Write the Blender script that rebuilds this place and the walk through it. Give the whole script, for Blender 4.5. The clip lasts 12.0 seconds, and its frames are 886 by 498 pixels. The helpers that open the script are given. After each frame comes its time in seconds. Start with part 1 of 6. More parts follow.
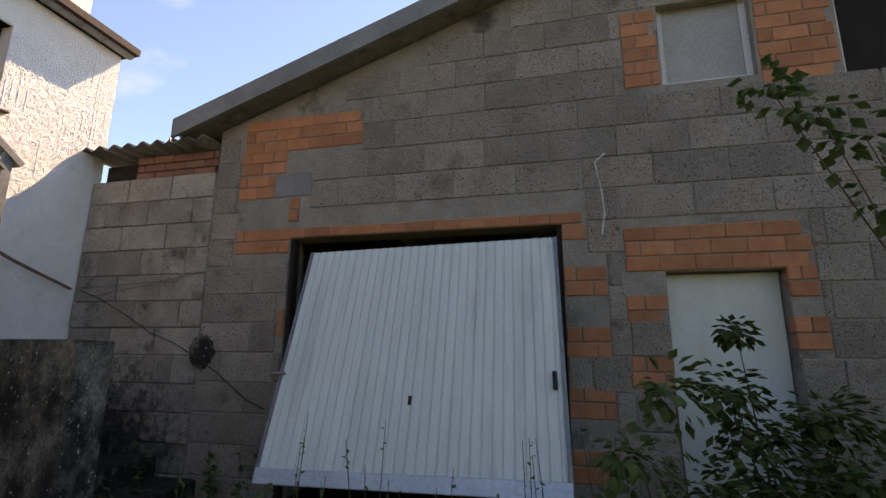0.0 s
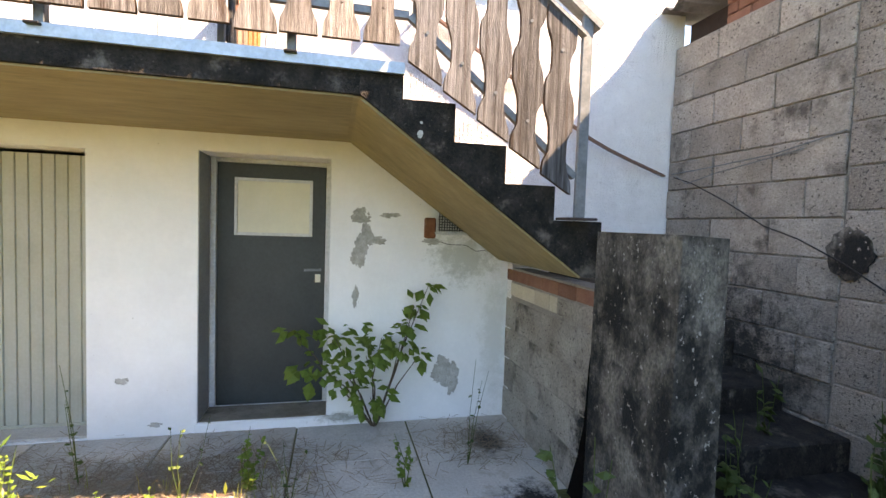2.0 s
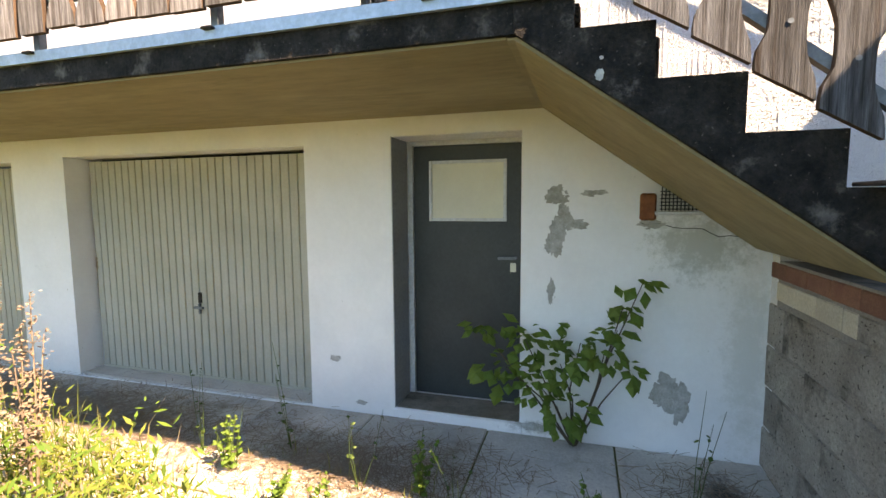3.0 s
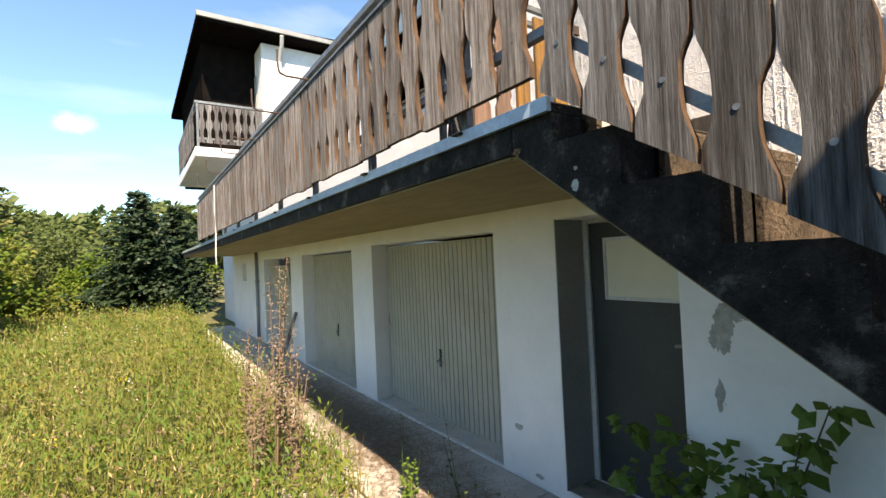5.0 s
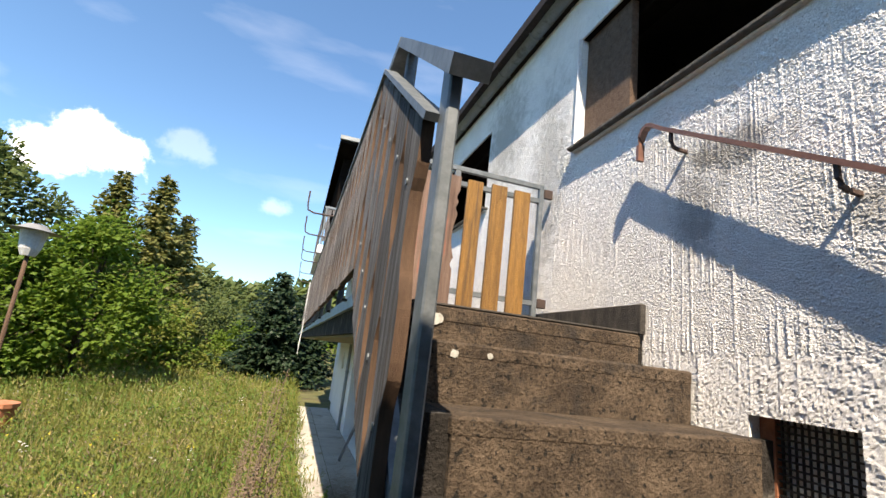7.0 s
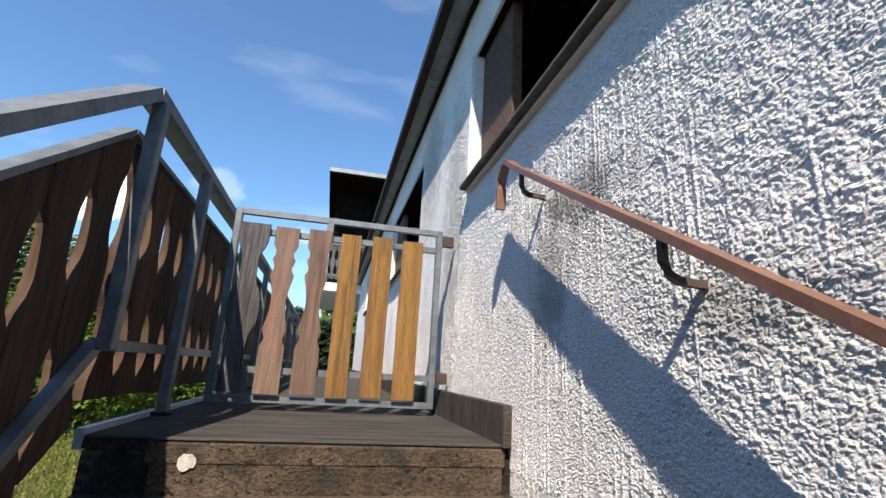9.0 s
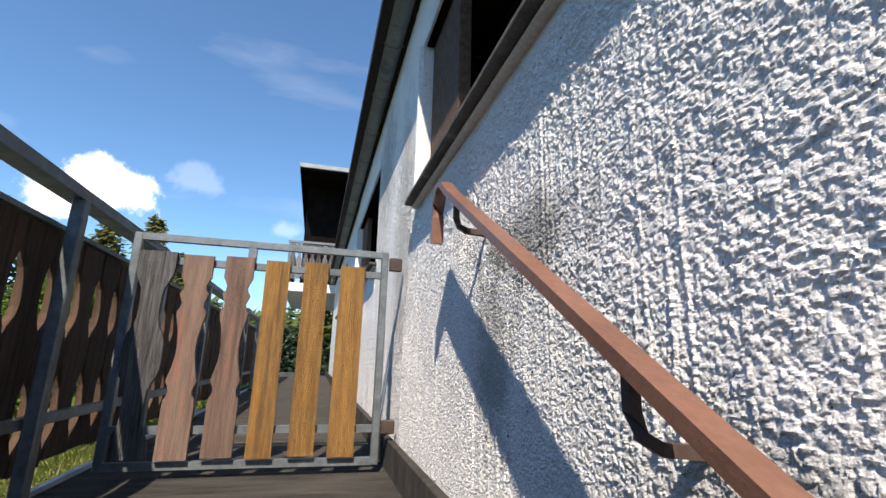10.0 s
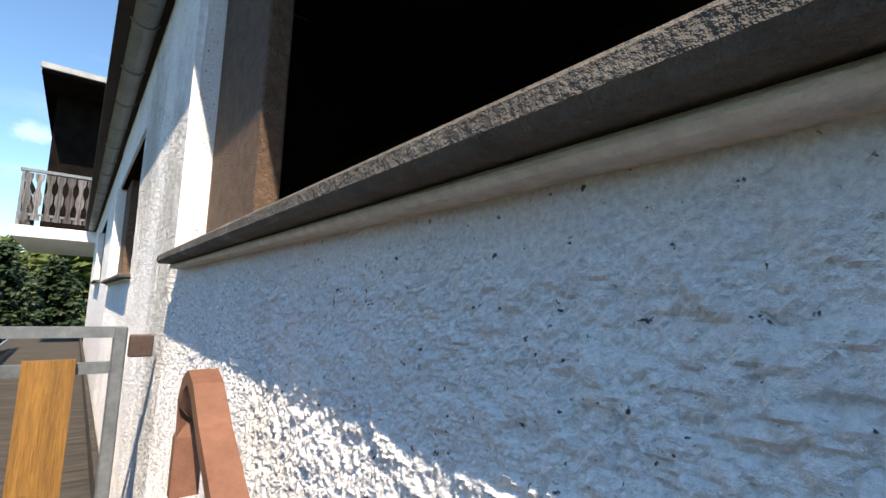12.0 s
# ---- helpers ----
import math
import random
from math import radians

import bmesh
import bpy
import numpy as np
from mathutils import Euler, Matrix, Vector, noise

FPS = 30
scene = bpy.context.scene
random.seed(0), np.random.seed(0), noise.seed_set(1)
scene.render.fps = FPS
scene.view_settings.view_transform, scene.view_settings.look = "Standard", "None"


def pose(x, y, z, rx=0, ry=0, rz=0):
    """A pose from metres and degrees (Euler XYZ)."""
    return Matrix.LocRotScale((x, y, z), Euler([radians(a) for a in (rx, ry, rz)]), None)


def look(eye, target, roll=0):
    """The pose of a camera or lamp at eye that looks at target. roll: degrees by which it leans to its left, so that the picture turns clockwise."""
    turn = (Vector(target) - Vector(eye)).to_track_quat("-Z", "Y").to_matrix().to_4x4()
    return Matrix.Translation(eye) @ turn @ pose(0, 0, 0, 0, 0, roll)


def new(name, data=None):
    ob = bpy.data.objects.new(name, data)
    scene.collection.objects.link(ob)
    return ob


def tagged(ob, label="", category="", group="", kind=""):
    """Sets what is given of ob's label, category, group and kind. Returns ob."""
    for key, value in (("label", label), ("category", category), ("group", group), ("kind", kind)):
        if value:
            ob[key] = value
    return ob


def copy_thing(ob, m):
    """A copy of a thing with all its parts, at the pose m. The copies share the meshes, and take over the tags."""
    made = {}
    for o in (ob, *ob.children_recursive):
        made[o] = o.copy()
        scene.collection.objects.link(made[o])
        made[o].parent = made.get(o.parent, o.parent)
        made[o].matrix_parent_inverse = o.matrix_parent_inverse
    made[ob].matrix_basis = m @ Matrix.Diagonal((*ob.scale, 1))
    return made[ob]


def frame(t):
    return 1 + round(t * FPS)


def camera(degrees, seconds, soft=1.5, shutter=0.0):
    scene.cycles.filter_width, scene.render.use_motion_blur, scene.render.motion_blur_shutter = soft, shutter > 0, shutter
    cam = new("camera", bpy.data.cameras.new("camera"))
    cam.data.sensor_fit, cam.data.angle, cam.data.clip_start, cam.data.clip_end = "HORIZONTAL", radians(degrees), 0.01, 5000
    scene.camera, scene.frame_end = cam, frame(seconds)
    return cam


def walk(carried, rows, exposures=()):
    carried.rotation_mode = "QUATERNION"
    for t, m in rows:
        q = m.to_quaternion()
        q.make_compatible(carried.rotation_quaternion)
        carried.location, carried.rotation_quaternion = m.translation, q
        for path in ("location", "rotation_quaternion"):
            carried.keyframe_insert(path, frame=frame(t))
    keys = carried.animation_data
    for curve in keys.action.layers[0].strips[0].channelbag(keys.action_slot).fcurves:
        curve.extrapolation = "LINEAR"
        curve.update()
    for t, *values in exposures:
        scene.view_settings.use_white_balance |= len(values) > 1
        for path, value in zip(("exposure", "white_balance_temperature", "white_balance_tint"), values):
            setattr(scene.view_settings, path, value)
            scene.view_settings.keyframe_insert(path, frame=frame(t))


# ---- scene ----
cam = camera(86.8, 12.0)
PATH = [
    (0, (1.443, 1.054, 1.608), (0.98, 2.956, 2.016), 0.4),
    (0.5, (1.229, 1.224, 1.599), (0.332, 3.001, 1.791), 2.7),
    (1, (1.004, 1.464, 1.597), (-0.292, 2.985, 1.671), 3.5),
    (1.5, (0.712, 1.604, 1.62), (-0.98, 2.67, 1.575), 3.0),
    (2, (0.423, 1.818, 1.643), (-1.522, 2.274, 1.541), 1.9),
    (2.5, (0.124, 1.992, 1.631), (-1.871, 1.942, 1.489), 0.6),
    (3, (-0.151, 2.196, 1.648), (-2.059, 1.628, 1.453), -0.4),
    (3.5, (-0.294, 2.503, 1.652), (-1.977, 1.443, 1.441), -1.5),
    (3.7, (-0.339, 2.588, 1.675), (-1.931, 1.399, 1.449), -2.0),
    (5.3, (-0.806, 3.496, 1.894), (-1.822, 1.777, 2.004), -1.4),
    (5.5, (-0.887, 3.568, 1.905), (-1.854, 1.826, 2.073), -0.5),
    (6, (-1.13, 3.725, 1.971), (-1.96, 1.93, 2.268), 2.9),
    (6.5, (-1.425, 3.861, 2.01), (-2.102, 2.02, 2.401), 5.3),
    (7, (-1.75, 3.973, 2.233), (-2.297, 2.101, 2.675), 6.7),
    (7.2, (-1.804, 3.972, 2.252), (-2.35, 2.106, 2.721), 8.4),
    (8.8, (-2.575, 3.798, 2.632), (-3.014, 1.908, 3.118), 2.5),
    (9, (-2.65, 3.763, 2.67), (-3.073, 1.874, 3.173), 3.3),
    (9.5, (-2.799, 3.654, 2.78), (-3.27, 1.766, 3.241), 2.7),
    (10, (-2.889, 3.499, 2.926), (-3.383, 1.617, 3.392), 1.6),
    (10.5, (-2.934, 3.375, 3.074), (-3.51, 1.513, 3.522), 0.7),
    (11, (-3.019, 3.179, 3.221), (-3.731, 1.354, 3.627), 1.4),
    (11.5, (-3.041, 3.031, 3.378), (-3.988, 1.3, 3.707), 1.9),
    (12, (-3.069, 2.934, 3.526), (-4.286, 1.365, 3.767), 2.0),
]
walk(cam, [(t, look(eye, target, roll)) for t, eye, target, roll in PATH],
     exposures=[(0.0, 1.3, 12300, 32), (0.5, 2.15, 12000, 31), (1.2, 2.75, 11600, 30), (2.0, 2.8, 11300, 29), (2.6, 2.7, 11100, 28), (3.0, 2.4, 10700, 24), (3.5, 2.05, 10300, 22), (3.7, 1.95, 10000, 20),
                (5.3, 1.3, 9100, 17), (6.5, 1.1, 8400, 15), (9.0, 0.75, 7300, 14), (11.0, 0.55, 7300, 14), (11.5, 0.55, 7600, 15), (12.0, 1.0, 8100, 16)])

# ---- sky, sun ----
SUN = Vector((0.205, 0.61, 0.765)).normalized()
sun = new("sun", bpy.data.lights.new("sun", "SUN"))
sun.data.energy, sun.data.angle, sun.data.color = 5.0, radians(0.53), (1.0, 0.95, 0.87)
sun.matrix_world = look((0, 30, 30), Vector((0, 30, 30)) - SUN)


def sky_world():
    w = bpy.data.worlds.new("world")
    scene.world = w
    w.use_nodes = True
    nt = w.node_tree
    nt.nodes.clear()
    N, L = nt.nodes.new, nt.links.new
    out, bg = N("ShaderNodeOutputWorld"), N("ShaderNodeBackground")
    sky = N("ShaderNodeTexSky")
    sky.sky_type, sky.sun_disc = "NISHITA", False
    sky.sun_elevation = math.asin(SUN.z)
    sky.sun_rotation = math.atan2(SUN.x, SUN.y)
    sky.air_density, sky.dust_density, sky.ozone_density = 1.0, 0.10, 3.0
    co = N("ShaderNodeTexCoord")
    noise_tex = N("ShaderNodeTexNoise")
    noise_tex.inputs["Scale"].default_value = 13.0
    noise_tex.inputs["Detail"].default_value = 7.0
    noise_tex.inputs["Roughness"].default_value = 0.62
    L(co.outputs["Generated"], noise_tex.inputs["Vector"])
    total = None

    def blob(az, el, radius, stretch, gain):
        """A soft cumulus round one direction of the sky, torn at its edge by the noise."""
        nonlocal total
        a, e = radians(az), radians(el)
        d = Vector((math.sin(a) * math.cos(e), -math.cos(a) * math.cos(e), math.sin(e)))
        side = Vector((math.cos(a), math.sin(a), 0))
        sub = N("ShaderNodeVectorMath"); sub.operation = "SUBTRACT"
        L(co.outputs["Generated"], sub.inputs[0]); sub.inputs[1].default_value = d
        dot = N("ShaderNodeVectorMath"); dot.operation = "DOT_PRODUCT"
        L(sub.outputs[0], dot.inputs[0]); dot.inputs[1].default_value = side
        ab = N("ShaderNodeVectorMath"); ab.operation = "SCALE"
        ab.inputs[0].default_value = side
        mul = N("ShaderNodeMath"); mul.operation = "MULTIPLY"
        L(dot.outputs["Value"], mul.inputs[0]); mul.inputs[1].default_value = stretch - 1
        L(mul.outputs[0], ab.inputs["Scale"])
        add = N("ShaderNodeVectorMath"); add.operation = "ADD"
        L(sub.outputs[0], add.inputs[0]); L(ab.outputs[0], add.inputs[1])
        ln = N("ShaderNodeVectorMath"); ln.operation = "LENGTH"
        L(add.outputs[0], ln.inputs[0])
        warp = N("ShaderNodeMath"); warp.operation = "MULTIPLY_ADD"
        L(noise_tex.outputs["Fac"], warp.inputs[0]); warp.inputs[1].default_value = -radius * 2.6
        L(ln.outputs["Value"], warp.inputs[2])
        mr = N("ShaderNodeMapRange"); mr.interpolation_type = "SMOOTHSTEP"
        L(warp.outputs[0], mr.inputs["Value"])
        mr.inputs["From Min"].default_value, mr.inputs["From Max"].default_value = -radius * 0.95, -radius * 0.35
        mr.inputs["To Min"].default_value, mr.inputs["To Max"].default_value = gain, 0.0
        if total is None:
            total = mr.outputs[0]
        else:
            mx = N("ShaderNodeMath"); mx.operation = "MAXIMUM"
            L(total, mx.inputs[0]); L(mr.outputs[0], mx.inputs[1])
            total = mx.outputs[0]

    blob(22.0, 16.0, 0.060, 0.75, 1.0)
    blob(26.0, 14.2, 0.045, 0.8, 1.0)
    blob(15.0, 18.4, 0.036, 0.6, 0.10)
    blob(4.3, 14.3, 0.026, 0.6, 0.13)
    # thin high haze
    mp = N("ShaderNodeMapping"); mp.inputs["Scale"].default_value = (1.2, 3.5, 5.0)
    L(co.outputs["Generated"], mp.inputs["Vector"])
    wisp = N("ShaderNodeTexNoise"); wisp.inputs["Scale"].default_value = 2.2; wisp.inputs["Detail"].default_value = 6
    L(mp.outputs[0], wisp.inputs["Vector"])
    wr = N("ShaderNodeMapRange"); L(wisp.outputs["Fac"], wr.inputs["Value"])
    wr.inputs["From Min"].default_value, wr.inputs["From Max"].default_value = 0.58, 0.85
    wr.inputs["To Max"].default_value = 0.10
    mx = N("ShaderNodeMath"); mx.operation = "MAXIMUM"
    L(total, mx.inputs[0]); L(wr.outputs[0], mx.inputs[1])
    mix = N("ShaderNodeMix"); mix.data_type = "RGBA"
    L(mx.outputs[0], mix.inputs["Factor"])
    tone = N("ShaderNodeMix"); tone.data_type = "RGBA"; tone.blend_type = "MULTIPLY"
    tone.inputs["Factor"].default_value = 1.0
    L(sky.outputs[0], tone.inputs["A"]); tone.inputs["B"].default_value = (0.56, 0.82, 0.98, 1)
    L(tone.outputs["Result"], mix.inputs["A"])
    mix.inputs["B"].default_value = (10.5, 10.7, 11.0, 1)
    L(mix.outputs["Result"], bg.inputs["Color"])
    bg.inputs["Strength"].default_value = 0.15
    L(bg.outputs[0], out.inputs[0])


sky_world()

# ---- materials ----
def surf(name, c1, c2, scale=6.0, rough=0.85, bump=0.25, grain=60.0, metal=0.0, stain=None, stain_scale=1.3,
         stain_at=0.55, stretch=(1, 1, 1), vary=0.0, spec=0.3, stain_soft=0.12, amt=0.2, specks=None, patches=()):
    """Two tones in soft patches, fine grain and relief, and where given a stain in blots; vary: tone by piece."""
    m = bpy.data.materials.new(name)
    m.use_nodes = True
    nt = m.node_tree
    N, L = nt.nodes.new, nt.links.new
    p = nt.nodes["Principled BSDF"]
    p.inputs["Roughness"].default_value, p.inputs["Metallic"].default_value = rough, metal
    p.inputs["Specular IOR Level"].default_value = spec
    co, info = N("ShaderNodeTexCoord"), N("ShaderNodeObjectInfo")
    off = N("ShaderNodeVectorMath"); off.operation = "MULTIPLY_ADD"
    cmb = N("ShaderNodeCombineXYZ")
    for i in range(3):
        L(info.outputs["Random"], cmb.inputs[i])
    L(cmb.outputs[0], off.inputs[0]); off.inputs[1].default_value = (31, 17, 23)
    L(co.outputs["Object"], off.inputs[2])
    mp = N("ShaderNodeMapping"); mp.inputs["Scale"].default_value = stretch
    L(off.outputs[0], mp.inputs["Vector"])

    def tex(s, detail, r=0.6):
        n = N("ShaderNodeTexNoise")
        n.inputs["Scale"].default_value, n.inputs["Detail"].default_value, n.inputs["Roughness"].default_value = s, detail, r
        L(mp.outputs[0], n.inputs["Vector"])
        return n.outputs["Fac"]

    big, fine = tex(scale, 5), tex(grain, 4, 0.7)
    r1 = N("ShaderNodeMapRange"); L(big, r1.inputs["Value"])
    r1.inputs["From Min"].default_value, r1.inputs["From Max"].default_value = 0.32, 0.68
    mix = N("ShaderNodeMix"); mix.data_type = "RGBA"
    L(r1.outputs[0], mix.inputs["Factor"])
    mix.inputs["A"].default_value, mix.inputs["B"].default_value = (*c1, 1), (*c2, 1)
    col = mix.outputs["Result"]
    # grain as a lighter and darker speckle
    r2 = N("ShaderNodeMapRange"); L(fine, r2.inputs["Value"])
    r2.inputs["From Min"].default_value, r2.inputs["From Max"].default_value = 0.25, 0.75
    r2.inputs["To Min"].default_value, r2.inputs["To Max"].default_value = 1 - amt, 1 + amt * 0.9
    mg = N("ShaderNodeMix"); mg.data_type = "RGBA"; mg.blend_type = "MULTIPLY"; mg.inputs["Factor"].default_value = 1
    L(col, mg.inputs["A"]); L(r2.outputs[0], mg.inputs["B"])
    col = mg.outputs["Result"]
    if stain:
        s = tex(stain_scale, 7, 0.68)
        r3 = N("ShaderNodeMapRange"); L(s, r3.inputs["Value"])
        r3.inputs["From Min"].default_value, r3.inputs["From Max"].default_value = stain_at, stain_at + stain_soft
        ms = N("ShaderNodeMix"); ms.data_type = "RGBA"
        L(r3.outputs[0], ms.inputs["Factor"]); L(col, ms.inputs["A"]); ms.inputs["B"].default_value = (*stain, 1)
        col = ms.outputs["Result"]
    if specks:
        s = tex(specks[1], 3, 0.6)
        r5 = N("ShaderNodeMapRange"); L(s, r5.inputs["Value"])
        r5.inputs["From Min"].default_value, r5.inputs["From Max"].default_value = specks[2], specks[2] + 0.05
        mk = N("ShaderNodeMix"); mk.data_type = "RGBA"
        L(r5.outputs[0], mk.inputs["Factor"]); L(col, mk.inputs["A"]); mk.inputs["B"].default_value = (*specks[0], 1)
        col = mk.outputs["Result"]
    for centre, radii, tone, strength in patches:
        # a blot of the given tone, mould and lichen among them, with a torn edge
        geo = N("ShaderNodeNewGeometry")
        d = N("ShaderNodeVectorMath"); d.operation = "SUBTRACT"
        L(geo.outputs["Position"], d.inputs[0]); d.inputs[1].default_value = centre
        q = N("ShaderNodeVectorMath"); q.operation = "DIVIDE"
        L(d.outputs[0], q.inputs[0]); q.inputs[1].default_value = radii
        ln = N("ShaderNodeVectorMath"); ln.operation = "LENGTH"
        L(q.outputs[0], ln.inputs[0])
        n1 = N("ShaderNodeTexNoise")
        n1.inputs["Scale"].default_value, n1.inputs["Detail"].default_value, n1.inputs["Roughness"].default_value = 13, 9, 0.82
        L(geo.outputs["Position"], n1.inputs["Vector"])
        ma = N("ShaderNodeMath"); ma.operation = "MULTIPLY_ADD"
        L(n1.outputs["Fac"], ma.inputs[0]); ma.inputs[1].default_value = 3.0; L(ln.outputs["Value"], ma.inputs[2])
        r6 = N("ShaderNodeMapRange"); L(ma.outputs[0], r6.inputs["Value"])
        r6.inputs["From Min"].default_value, r6.inputs["From Max"].default_value = 1.85, 2.5
        r6.inputs["To Min"].default_value, r6.inputs["To Max"].default_value = strength, 0.0
        mp2 = N("ShaderNodeMix"); mp2.data_type = "RGBA"
        L(r6.outputs[0], mp2.inputs["Factor"]); L(col, mp2.inputs["A"]); mp2.inputs["B"].default_value = (*tone, 1)
        col = mp2.outputs["Result"]
    if vary:
        r4 = N("ShaderNodeMapRange"); L(info.outputs["Random"], r4.inputs["Value"])
        r4.inputs["To Min"].default_value, r4.inputs["To Max"].default_value = 1 - vary, 1 + vary
        mv = N("ShaderNodeMix"); mv.data_type = "RGBA"; mv.blend_type = "MULTIPLY"; mv.inputs["Factor"].default_value = 1
        L(col, mv.inputs["A"]); L(r4.outputs[0], mv.inputs["B"])
        col = mv.outputs["Result"]
    L(col, p.inputs["Base Color"])
    if bump:
        b = N("ShaderNodeBump"); b.inputs["Strength"].default_value, b.inputs["Distance"].default_value = bump, 0.02
        L(fine, b.inputs["Height"]); L(b.outputs[0], p.inputs["Normal"])
    return m


def leafy(name, c1, c2, trans=0.35, rough=0.5):
    """Leaves: tone by leaf, light through the blade."""
    m = bpy.data.materials.new(name)
    m.use_nodes = True
    nt = m.node_tree
    N, L = nt.nodes.new, nt.links.new
    p = nt.nodes["Principled BSDF"]
    geo = N("ShaderNodeNewGeometry")
    mix = N("ShaderNodeMix"); mix.data_type = "RGBA"
    mix.inputs["A"].default_value, mix.inputs["B"].default_value = (*c1, 1), (*c2, 1)
    co, drift = N("ShaderNodeTexCoord"), N("ShaderNodeTexNoise")
    drift.inputs["Scale"].default_value, drift.inputs["Detail"].default_value = 0.7, 5
    L(co.outputs["Object"], drift.inputs["Vector"])
    dr = N("ShaderNodeMapRange"); L(drift.outputs["Fac"], dr.inputs["Value"])
    dr.inputs["From Min"].default_value, dr.inputs["From Max"].default_value = 0.33, 0.67
    both = N("ShaderNodeMix"); both.inputs["Factor"].default_value = 0.5
    L(geo.outputs["Random Per Island"], both.inputs["A"]); L(dr.outputs[0], both.inputs["B"])
    L(both.outputs["Result"], mix.inputs["Factor"])
    L(mix.outputs["Result"], p.inputs["Base Color"])
    p.inputs["Roughness"].default_value = rough
    p.inputs["Specular IOR Level"].default_value = 0.25
    tr = N("ShaderNodeBsdfTranslucent"); L(mix.outputs["Result"], tr.inputs["Color"])
    ad = N("ShaderNodeMixShader"); ad.inputs[0].default_value = trans
    L(p.outputs[0], ad.inputs[1]); L(tr.outputs[0], ad.inputs[2])
    L(ad.outputs[0], nt.nodes["Material Output"].inputs["Surface"])
    return m


